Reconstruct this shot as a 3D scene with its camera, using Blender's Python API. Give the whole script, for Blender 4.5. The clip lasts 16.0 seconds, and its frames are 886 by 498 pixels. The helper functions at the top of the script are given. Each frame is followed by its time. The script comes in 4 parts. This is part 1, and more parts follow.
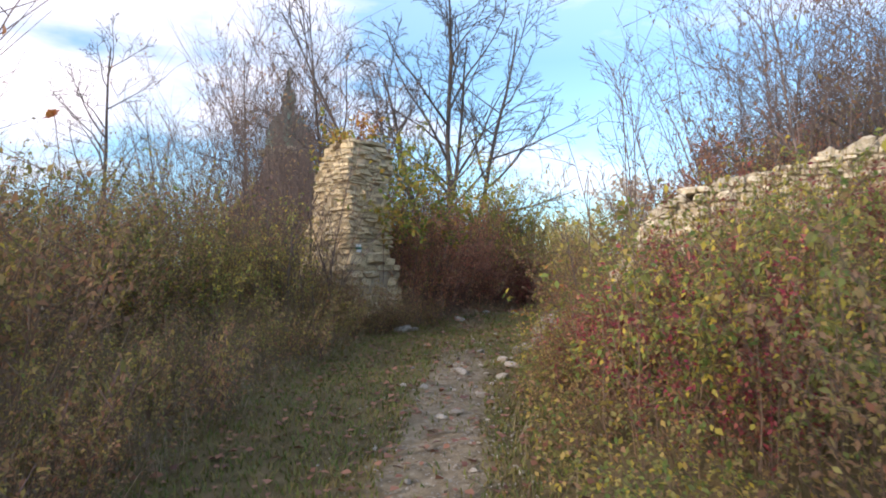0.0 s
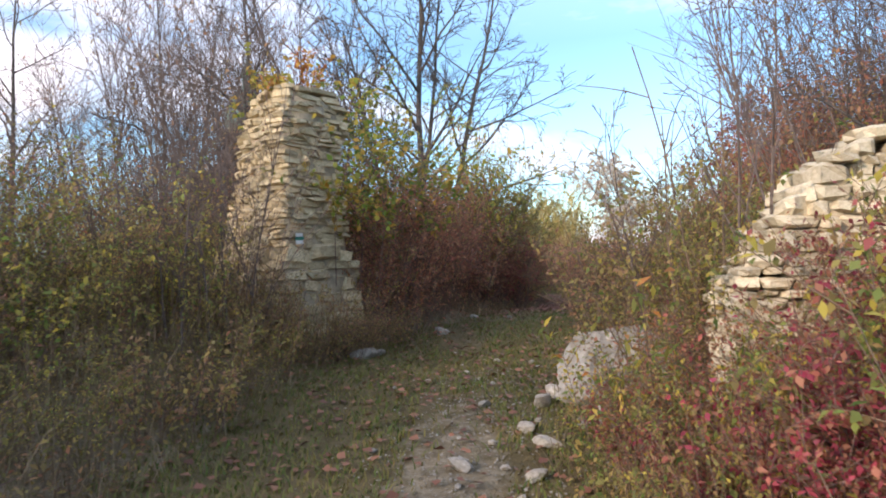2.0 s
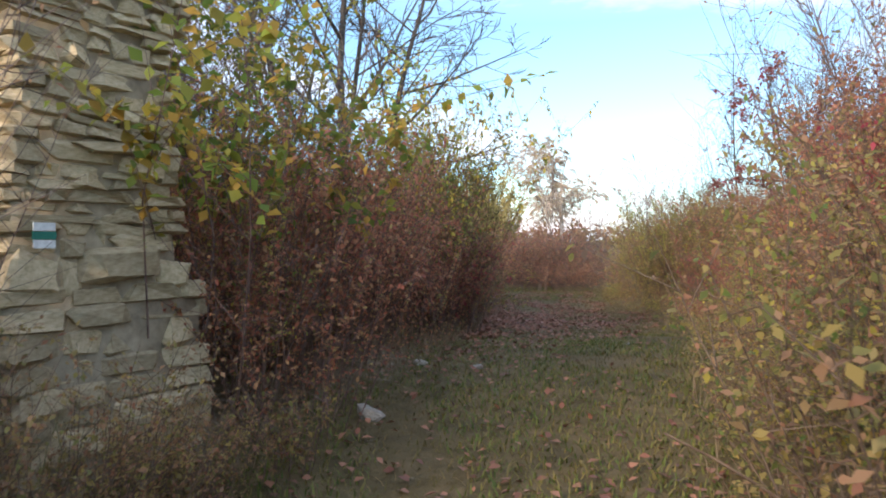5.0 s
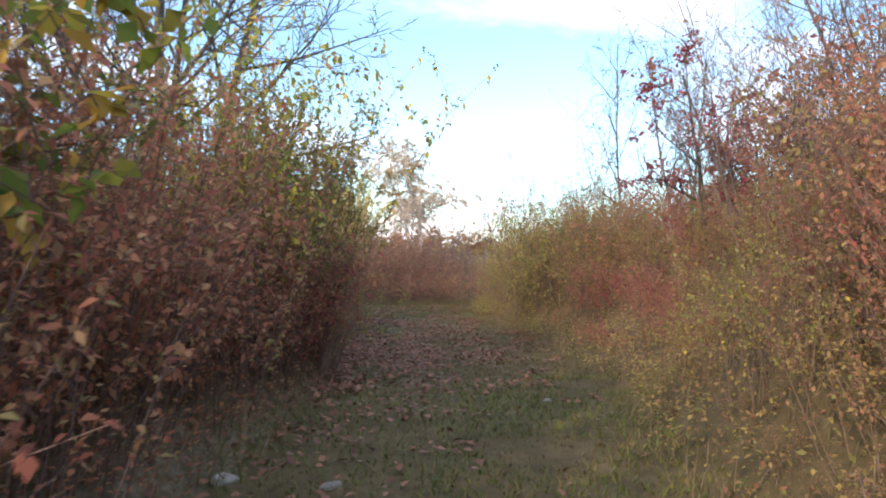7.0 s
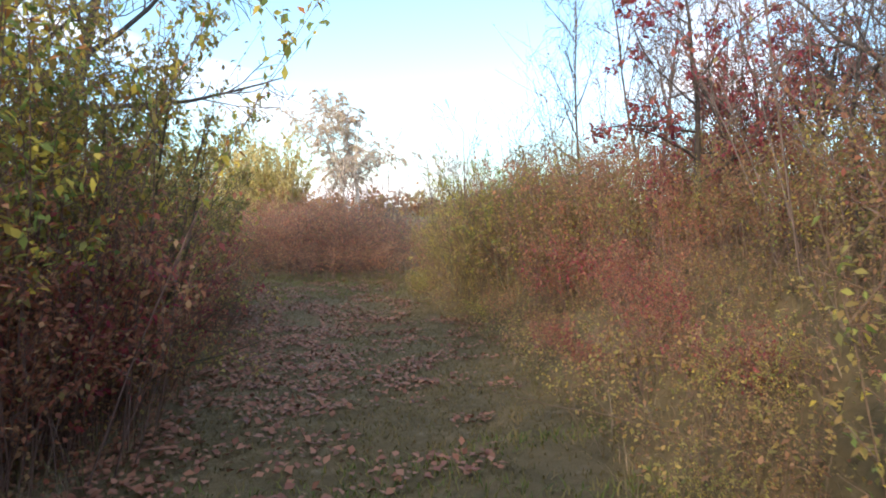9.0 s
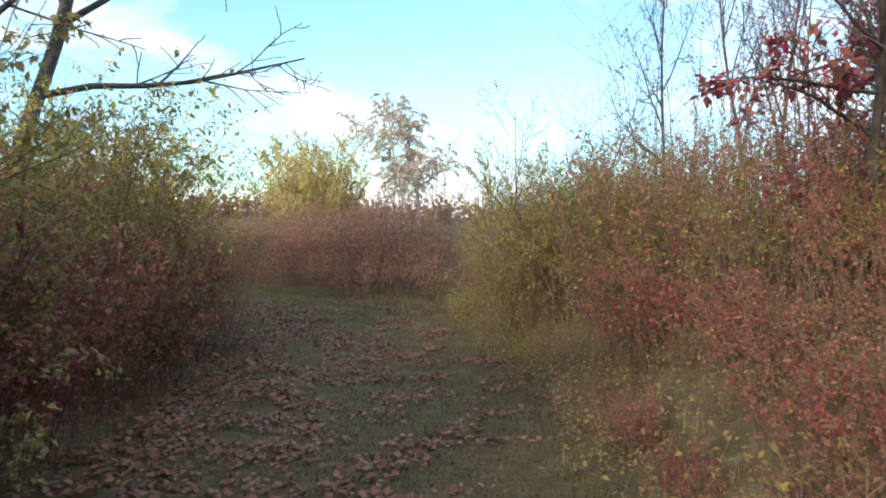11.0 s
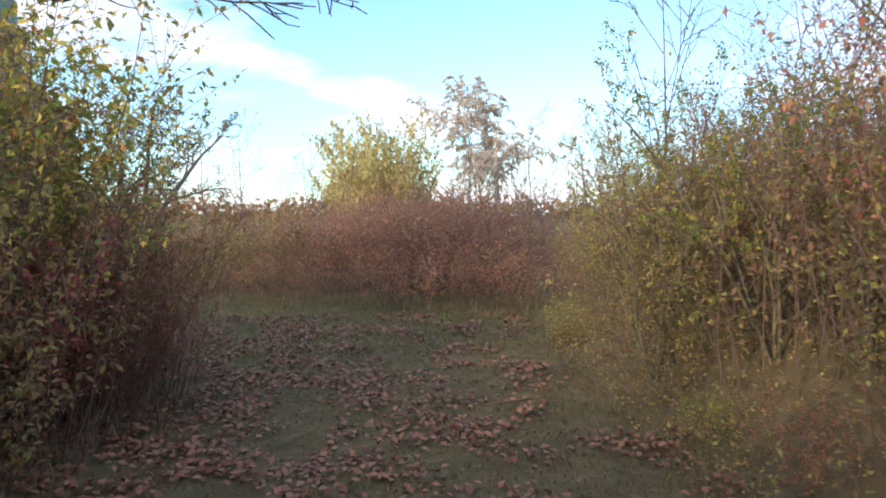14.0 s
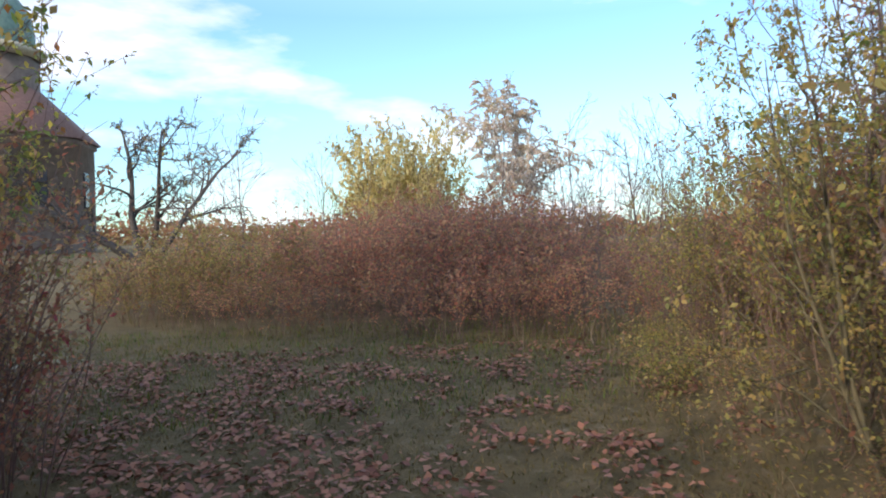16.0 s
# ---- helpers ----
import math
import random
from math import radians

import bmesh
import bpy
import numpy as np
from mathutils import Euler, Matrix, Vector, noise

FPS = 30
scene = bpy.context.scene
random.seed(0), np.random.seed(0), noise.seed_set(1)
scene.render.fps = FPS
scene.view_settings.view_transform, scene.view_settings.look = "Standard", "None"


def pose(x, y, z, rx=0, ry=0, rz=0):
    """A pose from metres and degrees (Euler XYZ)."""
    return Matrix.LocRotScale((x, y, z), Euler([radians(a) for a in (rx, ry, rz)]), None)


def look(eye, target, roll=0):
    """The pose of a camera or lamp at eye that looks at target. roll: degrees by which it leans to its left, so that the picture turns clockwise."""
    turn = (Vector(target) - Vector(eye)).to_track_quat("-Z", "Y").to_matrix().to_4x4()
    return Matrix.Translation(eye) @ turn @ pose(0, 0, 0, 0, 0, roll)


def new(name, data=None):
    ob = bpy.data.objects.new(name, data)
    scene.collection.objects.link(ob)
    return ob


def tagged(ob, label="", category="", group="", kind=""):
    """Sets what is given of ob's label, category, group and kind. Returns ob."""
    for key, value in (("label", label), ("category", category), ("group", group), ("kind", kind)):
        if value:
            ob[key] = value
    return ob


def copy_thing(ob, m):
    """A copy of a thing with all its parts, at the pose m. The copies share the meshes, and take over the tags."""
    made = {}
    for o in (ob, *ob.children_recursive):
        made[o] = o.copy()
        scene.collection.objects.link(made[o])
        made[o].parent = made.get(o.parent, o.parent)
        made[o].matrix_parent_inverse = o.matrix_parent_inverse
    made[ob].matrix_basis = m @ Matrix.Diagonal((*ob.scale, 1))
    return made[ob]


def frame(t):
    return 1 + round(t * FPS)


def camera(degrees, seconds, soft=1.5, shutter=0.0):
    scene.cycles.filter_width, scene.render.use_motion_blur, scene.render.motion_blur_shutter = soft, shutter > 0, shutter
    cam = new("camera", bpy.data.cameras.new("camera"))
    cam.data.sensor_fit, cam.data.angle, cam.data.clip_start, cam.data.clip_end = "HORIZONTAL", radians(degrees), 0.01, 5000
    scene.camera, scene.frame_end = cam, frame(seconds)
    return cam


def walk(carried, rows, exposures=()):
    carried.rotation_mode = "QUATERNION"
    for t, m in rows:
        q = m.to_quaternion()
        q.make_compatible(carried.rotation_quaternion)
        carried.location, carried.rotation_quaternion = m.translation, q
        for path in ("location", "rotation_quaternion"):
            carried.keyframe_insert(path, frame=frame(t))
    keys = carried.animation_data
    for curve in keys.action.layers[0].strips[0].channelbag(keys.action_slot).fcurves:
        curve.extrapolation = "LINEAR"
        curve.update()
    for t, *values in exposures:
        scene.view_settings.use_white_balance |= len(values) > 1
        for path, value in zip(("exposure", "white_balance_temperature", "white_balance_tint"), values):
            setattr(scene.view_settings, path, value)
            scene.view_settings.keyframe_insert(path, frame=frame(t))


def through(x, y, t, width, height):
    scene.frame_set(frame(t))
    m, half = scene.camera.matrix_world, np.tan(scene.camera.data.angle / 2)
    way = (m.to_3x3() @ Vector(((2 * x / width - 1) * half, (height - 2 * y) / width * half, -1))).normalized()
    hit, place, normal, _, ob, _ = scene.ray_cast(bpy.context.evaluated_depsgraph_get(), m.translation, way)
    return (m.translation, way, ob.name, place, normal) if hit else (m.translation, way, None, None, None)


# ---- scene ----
cam = camera(66.3, 16.0, soft=1.9, shutter=0.2)
PATH = [
    (0, 0.000, -0.000, 1.300, 92.30, 0.64, -0.00),
    (0.5, -0.090, 0.814, 1.358, 91.85, 0.76, 0.12),
    (1, -0.113, 1.664, 1.420, 90.95, -1.46, 0.29),
    (1.5, -0.097, 2.519, 1.463, 90.66, 0.29, -0.41),
    (2, -0.068, 3.377, 1.511, 90.80, 1.47, -2.50),
    (2.5, -0.048, 4.169, 1.570, 89.23, 0.60, -4.58),
    (3, -0.027, 4.962, 1.645, 88.23, -0.65, -6.60),
    (3.2, -0.015, 5.278, 1.675, 87.91, -1.61, -7.36),
    (5.3, 0.007, 8.394, 1.807, 89.24, -0.07, -10.60),
    (5.5, 0.065, 8.701, 1.800, 89.09, -0.56, -13.25),
    (6, 0.151, 9.491, 1.810, 89.17, -0.88, -16.12),
    (6.5, 0.317, 10.224, 1.824, 89.45, 0.29, -18.34),
    (7, 0.649, 10.968, 1.854, 89.84, -1.24, -21.71),
    (7.5, 1.031, 11.672, 1.911, 88.99, -0.73, -26.36),
    (8, 1.457, 12.356, 1.952, 87.62, -0.41, -26.73),
    (8.5, 1.844, 13.032, 1.998, 86.74, -0.16, -26.77),
    (9, 2.239, 13.712, 2.040, 86.51, -0.69, -26.34),
    (11.5, 4.377, 16.958, 1.952, 87.05, -1.30, -18.98),
    (12, 4.678, 17.742, 1.883, 84.74, -1.16, -17.93),
    (12.5, 4.928, 18.541, 1.841, 84.47, -1.65, -17.10),
    (13, 5.158, 19.289, 1.742, 85.12, -0.12, -16.55),
    (13.5, 5.344, 20.032, 1.686, 85.54, -0.54, -15.61),
    (14, 5.499, 20.800, 1.634, 87.08, -0.28, -13.69),
    (14.5, 5.626, 21.574, 1.551, 87.99, 0.26, -11.58),
    (15, 5.778, 22.375, 1.452, 88.27, 1.04, -11.95),
    (15.5, 6.008, 23.119, 1.390, 88.44, 0.06, -12.83),
    (16, 6.206, 23.914, 1.338, 88.69, 0.94, -11.28),
]
walk(cam, [(t, pose(x, y, z, rx, ry, rz)) for t, x, y, z, rx, ry, rz in PATH],
     exposures=[(0.0, 0.42, 6550, 23), (3.0, 0.58, 6600, 22), (5.5, 0.68, 6700, 21), (7.5, 0.76, 6750, 22), (9.0, 0.76, 6750, 20), (11.5, 0.48, 6500, 13), (12.5, 0.48, 6500, 14), (13.5, 0.58, 6500, 18), (14.5, 0.56, 6450, 20), (16.0, 0.40, 6350, 20)])

# ---- world, sun ----
SUN_DIR = Vector((-0.77, -0.58, 0.42)).normalized()      # towards the sun: low, from the south-west


def make_world():
    world = bpy.data.worlds.new("sky")
    scene.world = world
    world.use_nodes = True
    nt = world.node_tree
    nt.nodes.clear()
    out = nt.nodes.new("ShaderNodeOutputWorld")
    back = nt.nodes.new("ShaderNodeBackground")
    sky = nt.nodes.new("ShaderNodeTexSky")
    sky.sky_type, sky.sun_disc = "NISHITA", False
    sky.sun_elevation = math.asin(SUN_DIR.z)
    sky.sun_rotation = math.atan2(SUN_DIR.x, SUN_DIR.y)
    sky.air_density, sky.dust_density, sky.ozone_density = 1.0, 0.4, 1.6
    tc = nt.nodes.new("ShaderNodeTexCoord")
    mp = nt.nodes.new("ShaderNodeMapping")
    mp.inputs["Scale"].default_value = (1.0, 1.0, 3.2)
    mp.inputs["Location"].default_value = (3.1, 0.4, 0.35)
    nz = nt.nodes.new("ShaderNodeTexNoise")
    nz.inputs["Scale"].default_value, nz.inputs["Detail"].default_value, nz.inputs["Roughness"].default_value = 2.1, 7.0, 0.55
    ramp = nt.nodes.new("ShaderNodeValToRGB")
    ramp.color_ramp.elements[0].position, ramp.color_ramp.elements[1].position = 0.49, 0.66
    mix = nt.nodes.new("ShaderNodeMix")
    mix.data_type = "RGBA"
    mix.inputs["B"].default_value = (CLOUD, CLOUD * 1.0, CLOUD * 1.03, 1)
    tint = nt.nodes.new("ShaderNodeMix")
    tint.data_type, tint.blend_type = "RGBA", "MULTIPLY"
    tint.inputs["Factor"].default_value = 1.0
    nt.links.new(tc.outputs["Generated"], mp.inputs["Vector"])
    nt.links.new(mp.outputs["Vector"], nz.inputs["Vector"])
    nt.links.new(nz.outputs["Fac"], ramp.inputs["Fac"])
    nt.links.new(ramp.outputs["Color"], mix.inputs["Factor"])
    nt.links.new(sky.outputs["Color"], tint.inputs["A"])
    sep = nt.nodes.new("ShaderNodeSeparateXYZ")
    low = nt.nodes.new("ShaderNodeMapRange")
    low.inputs["From Min"].default_value, low.inputs["From Max"].default_value = 0.30, 0.62
    haze = nt.nodes.new("ShaderNodeMix")
    haze.data_type = "RGBA"
    haze.inputs["A"].default_value, haze.inputs["B"].default_value = LOW_SKY, SKY_TINT
    nt.links.new(tc.outputs["Generated"], sep.inputs["Vector"])
    nt.links.new(sep.outputs["Z"], low.inputs["Value"])
    nt.links.new(low.outputs["Result"], haze.inputs["Factor"])
    rim = nt.nodes.new("ShaderNodeMapRange")
    rim.inputs["From Min"].default_value, rim.inputs["From Max"].default_value = 0.0, 0.17
    deep = nt.nodes.new("ShaderNodeMix")
    deep.data_type = "RGBA"
    deep.inputs["A"].default_value, deep.inputs["B"].default_value = (0.60, 0.74, 0.80, 1), (1, 1, 1, 1)
    both = nt.nodes.new("ShaderNodeMix")
    both.data_type, both.blend_type = "RGBA", "MULTIPLY"
    both.inputs["Factor"].default_value = 1.0
    nt.links.new(sep.outputs["Z"], rim.inputs["Value"])
    nt.links.new(rim.outputs["Result"], deep.inputs["Factor"])
    nt.links.new(haze.outputs["Result"], both.inputs["A"])
    nt.links.new(deep.outputs["Result"], both.inputs["B"])
    nt.links.new(both.outputs["Result"], tint.inputs["B"])
    nt.links.new(tint.outputs["Result"], mix.inputs["A"])
    nt.links.new(mix.outputs["Result"], back.inputs["Color"])
    back.inputs["Strength"].default_value = 0.165
    nt.links.new(back.outputs["Background"], out.inputs["Surface"])


CLOUD = 6.7
SKY_TINT = (3.45, 3.20, 2.70, 1)
LOW_SKY = (0.98, 1.30, 1.34, 1)         # the sky is deeper towards the horizon, away from the sun
make_world()
sun_data = bpy.data.lights.new("sun", "SUN")
sun_data.energy, sun_data.angle, sun_data.color = 3.2, radians(1.6), (1.0, 0.87, 0.68)
sun = new("sun", sun_data)
sun.matrix_world = look(SUN_DIR * 60, (0, 0, 0))


# ---- materials ----
def material(name, rough=0.8):
    m = bpy.data.materials.new(name)
    m.use_nodes = True
    nt = m.node_tree
    bsdf = nt.nodes["Principled BSDF"]
    bsdf.inputs["Roughness"].default_value = rough
    bsdf.inputs["Specular IOR Level"].default_value = 0.25
    return m, nt, bsdf


def ramp_node(nt, stops, interp="LINEAR"):
    r = nt.nodes.new("ShaderNodeValToRGB")
    r.color_ramp.interpolation = interp
    el = r.color_ramp.elements
    while len(el) < len(stops):
        el.new(0.5)
    for e, (p, c) in zip(el, stops):
        e.position, e.color = p, (*c, 1)
    return r


def noise_node(nt, scale, detail=4.0, rough=0.6, coord="Object"):
    tc = nt.nodes.new("ShaderNodeTexCoord")
    n = nt.nodes.new("ShaderNodeTexNoise")
    n.inputs["Scale"].default_value, n.inputs["Detail"].default_value, n.inputs["Roughness"].default_value = scale, detail, rough
    nt.links.new(tc.outputs[coord], n.inputs["Vector"])
    return n


def leaf_material(name, colours, through=0.35, rough=0.6):
    """Leaves: every leaf takes a colour of its own out of the list, and each plant leans a little lighter or darker."""
    m, nt, bsdf = material(name, rough)
    geo = nt.nodes.new("ShaderNodeNewGeometry")
    k = len(colours)
    r = ramp_node(nt, [(i / k, c) for i, c in enumerate(colours)], "LINEAR")
    nt.links.new(geo.outputs["Random Per Island"], r.inputs["Fac"])
    info = nt.nodes.new("ShaderNodeObjectInfo")
    hsv = nt.nodes.new("ShaderNodeHueSaturation")
    mr = nt.nodes.new("ShaderNodeMapRange")
    mr.inputs["To Min"].default_value, mr.inputs["To Max"].default_value = 0.85, 1.42
    nt.links.new(info.outputs["Random"], mr.inputs["Value"])
    nt.links.new(mr.outputs["Result"], hsv.inputs["Value"])
    nt.links.new(r.outputs["Color"], hsv.inputs["Color"])
    nt.links.new(hsv.outputs["Color"], bsdf.inputs["Base Color"])
    tr = nt.nodes.new("ShaderNodeBsdfTranslucent")
    nt.links.new(hsv.outputs["Color"], tr.inputs["Color"])
    mix = nt.nodes.new("ShaderNodeMixShader")
    mix.inputs["Fac"].default_value = through
    nt.links.new(bsdf.outputs["BSDF"], mix.inputs[1])
    nt.links.new(tr.outputs["BSDF"], mix.inputs[2])
    nt.links.new(mix.outputs["Shader"], nt.nodes["Material Output"].inputs["Surface"])
    return m


def bark_material(name, dark, light, scale=14.0):
    m, nt, bsdf = material(name, 0.85)
    n = noise_node(nt, scale, 5.0)
    r = ramp_node(nt, [(0.3, dark), (0.7, light)])
    nt.links.new(n.outputs["Fac"], r.inputs["Fac"])
    nt.links.new(r.outputs["Color"], bsdf.inputs["Base Color"])
    b = nt.nodes.new("ShaderNodeBump")
    b.inputs["Strength"].default_value = 0.4
    nt.links.new(n.outputs["Fac"], b.inputs["Height"])
    nt.links.new(b.outputs["Normal"], bsdf.inputs["Normal"])
    return m


def stone_material(name, dark, mid, light, moss=0.0):
    m, nt, bsdf = material(name, 0.9)
    n = noise_node(nt, 7.0, 8.0, 0.65)
    r = ramp_node(nt, [(0.28, dark), (0.5, mid), (0.72, light)])
    nt.links.new(n.outputs["Fac"], r.inputs["Fac"])
    info = nt.nodes.new("ShaderNodeObjectInfo")
    mr = nt.nodes.new("ShaderNodeMapRange")
    mr.inputs["To Min"].default_value, mr.inputs["To Max"].default_value = 0.72, 1.22
    nt.links.new(info.outputs["Random"], mr.inputs["Value"])
    hsv = nt.nodes.new("ShaderNodeHueSaturation")
    nt.links.new(mr.outputs["Result"], hsv.inputs["Value"])
    nt.links.new(r.outputs["Color"], hsv.inputs["Color"])
    big = noise_node(nt, 2.3, 5.0, 0.6)
    mr2 = ramp_node(nt, [(0.55, (0, 0, 0)), (0.72, (moss, moss, moss))])
    nt.links.new(big.outputs["Fac"], mr2.inputs["Fac"])
    mx = nt.nodes.new("ShaderNodeMix")
    mx.data_type = "RGBA"
    mx.inputs["B"].default_value = (0.10, 0.11, 0.05, 1)
    nt.links.new(mr2.outputs["Color"], mx.inputs["Factor"])
    nt.links.new(hsv.outputs["Color"], mx.inputs["A"])
    nt.links.new(mx.outputs["Result"], bsdf.inputs["Base Color"])
    fine = noise_node(nt, 38.0, 6.0, 0.7)
    b = nt.nodes.new("ShaderNodeBump")
    b.inputs["Strength"].default_value, b.inputs["Distance"].default_value = 0.6, 0.02
    nt.links.new(fine.outputs["Fac"], b.inputs["Height"])
    nt.links.new(b.outputs["Normal"], bsdf.inputs["Normal"])
    return m


def plain_material(name, dark, light, scale=6.0, rough=0.8):
    m, nt, bsdf = material(name, rough)
    n = noise_node(nt, scale, 6.0)
    r = ramp_node(nt, [(0.3, dark), (0.7, light)])
    nt.links.new(n.outputs["Fac"], r.inputs["Fac"])
    nt.links.new(r.outputs["Color"], bsdf.inputs["Base Color"])
    return m


def ground_material():
    m, nt, bsdf = material("ground", 0.95)
    soil_n = noise_node(nt, 9.0, 8.0, 0.7)
    soil = ramp_node(nt, [(0.3, (0.11, 0.085, 0.052)), (0.5, (0.20, 0.158, 0.10)), (0.72, (0.34, 0.285, 0.20))])
    nt.links.new(soil_n.outputs["Fac"], soil.inputs["Fac"])
    turf_n = noise_node(nt, 3.0, 8.0, 0.75)
    turf = ramp_node(nt, [(0.3, (0.070, 0.053, 0.023)), (0.5, (0.118, 0.088, 0.038)), (0.7, (0.18, 0.126, 0.062))])
    nt.links.new(turf_n.outputs["Fac"], turf.inputs["Fac"])
    at = nt.nodes.new("ShaderNodeAttribute")
    at.attribute_name = "bare"
    edge = noise_node(nt, 5.0, 6.0, 0.7)
    add = nt.nodes.new("ShaderNodeMath")
    add.operation = "MULTIPLY_ADD"
    add.inputs[1].default_value, add.inputs[2].default_value = 1.6, -0.8
    nt.links.new(edge.outputs["Fac"], add.inputs[0])
    sm = nt.nodes.new("ShaderNodeMath")
    sm.operation, sm.use_clamp = "ADD", True
    nt.links.new(at.outputs["Fac"], sm.inputs[0])
    nt.links.new(add.outputs[0], sm.inputs[1])
    rr = ramp_node(nt, [(0.3, (0, 0, 0)), (0.6, (1, 1, 1))])
    nt.links.new(sm.outputs[0], rr.inputs["Fac"])
    mx = nt.nodes.new("ShaderNodeMix")
    mx.data_type = "RGBA"
    nt.links.new(rr.outputs["Color"], mx.inputs["Factor"])
    nt.links.new(turf.outputs["Color"], mx.inputs["A"])
    nt.links.new(soil.outputs["Color"], mx.inputs["B"])
    nt.links.new(mx.outputs["Result"], bsdf.inputs["Base Color"])
    b = nt.nodes.new("ShaderNodeBump")
    b.inputs["Strength"].default_value, b.inputs["Distance"].default_value = 0.7, 0.05
    fine = noise_node(nt, 30.0, 6.0, 0.7)
    nt.links.new(fine.outputs["Fac"], b.inputs["Height"])
    nt.links.new(b.outputs["Normal"], bsdf.inputs["Normal"])
    return m


RUSSET = leaf_material("leaf_russet", [(0.253, 0.098, 0.074), (0.391, 0.167, 0.101), (0.506, 0.224, 0.124), (0.299, 0.109, 0.090), (0.529, 0.310, 0.155), (0.425, 0.144, 0.094)], 0.68)
BROWN = leaf_material("leaf_brown", [(0.246, 0.149, 0.091), (0.363, 0.207, 0.117), (0.441, 0.272, 0.143), (0.311, 0.136, 0.084), (0.337, 0.259, 0.104)], 0.64)
OLIVE = leaf_material("leaf_olive", [(0.150, 0.148, 0.048), (0.240, 0.212, 0.070), (0.335, 0.280, 0.088), (0.185, 0.185, 0.060), (0.300, 0.185, 0.085), (0.380, 0.280, 0.088)], 0.58)
GREEN = leaf_material("leaf_green", [(0.117, 0.169, 0.046), (0.182, 0.247, 0.058), (0.273, 0.299, 0.078), (0.156, 0.182, 0.058), (0.546, 0.429, 0.078)], 0.55)
BROADLEAF = leaf_material("leaf_broad", [(0.12, 0.18, 0.04), (0.18, 0.25, 0.045), (0.26, 0.29, 0.055), (0.44, 0.33, 0.06), (0.15, 0.20, 0.045), (0.46, 0.28, 0.06)], 0.6)
FRESH = leaf_material("grass_fresh", [(0.058, 0.086, 0.018), (0.090, 0.122, 0.024), (0.135, 0.145, 0.032), (0.18, 0.14, 0.045)], 0.3)
GOLD = leaf_material("leaf_gold", [(0.462, 0.297, 0.055), (0.550, 0.418, 0.077), (0.308, 0.275, 0.066), (0.220, 0.209, 0.055), (0.440, 0.187, 0.055)])
WINE = leaf_material("leaf_wine", [(0.253, 0.034, 0.063), (0.368, 0.069, 0.086), (0.184, 0.032, 0.046), (0.414, 0.127, 0.103), (0.310, 0.138, 0.081)], 0.45)
PALE = leaf_material("leaf_birch", [(0.50, 0.39, 0.27), (0.42, 0.31, 0.24), (0.55, 0.38, 0.29), (0.42, 0.36, 0.18)])
WILLOW = leaf_material("leaf_willow", [(0.52, 0.43, 0.17), (0.42, 0.37, 0.14), (0.60, 0.50, 0.22), (0.47, 0.37, 0.16)], 0.5)
ORANGE = leaf_material("leaf_orange", [(0.42, 0.17, 0.04), (0.45, 0.27, 0.05), (0.30, 0.10, 0.04)])
LITTER = leaf_material("leaf_litter", [(0.170, 0.070, 0.044), (0.240, 0.100, 0.060), (0.310, 0.150, 0.088), (0.210, 0.080, 0.048), (0.130, 0.056, 0.040), (0.300, 0.135, 0.078)], 0.1)
TURF = leaf_material("grass_green", [(0.085, 0.076, 0.018), (0.125, 0.105, 0.028), (0.165, 0.125, 0.045), (0.215, 0.145, 0.065), (0.10, 0.082, 0.025)], 0.3)
STRAW = leaf_material("grass_straw", [(0.22, 0.16, 0.095), (0.17, 0.115, 0.07), (0.31, 0.235, 0.15), (0.14, 0.11, 0.05), (0.13, 0.12, 0.045)], 0.3)
TWIG = bark_material("bark_twig", (0.11, 0.068, 0.055), (0.24, 0.15, 0.12), 9)
TWIG_TAN = bark_material("bark_tan", (0.11, 0.072, 0.048), (0.21, 0.145, 0.095), 9)
BARK = bark_material("bark_grey", (0.040, 0.034, 0.030), (0.115, 0.098, 0.084), 12)
TWIG_DARK = bark_material("bark_dark_twig", (0.088, 0.067, 0.057), (0.205, 0.152, 0.127), 9)
BARK_MOSS = bark_material("bark_mossy", (0.06, 0.055, 0.035), (0.18, 0.15, 0.08), 8)
BIRCH = bark_material("bark_birch", (0.25, 0.22, 0.19), (0.7, 0.66, 0.6), 5)
STONE = stone_material("limestone", (0.33, 0.25, 0.14), (0.53, 0.42, 0.255), (0.65, 0.54, 0.36), 0.35)
STONE_PALE = stone_material("limestone_pale", (0.40, 0.33, 0.22), (0.58, 0.49, 0.34), (0.68, 0.59, 0.43), 0.15)
ROCK = stone_material("limestone_rock", (0.22, 0.19, 0.155), (0.34, 0.305, 0.25), (0.46, 0.42, 0.355), 0.25)
MORTAR = plain_material("earth_mortar", (0.22, 0.175, 0.115), (0.42, 0.345, 0.235), 12)
GROUND = ground_material()


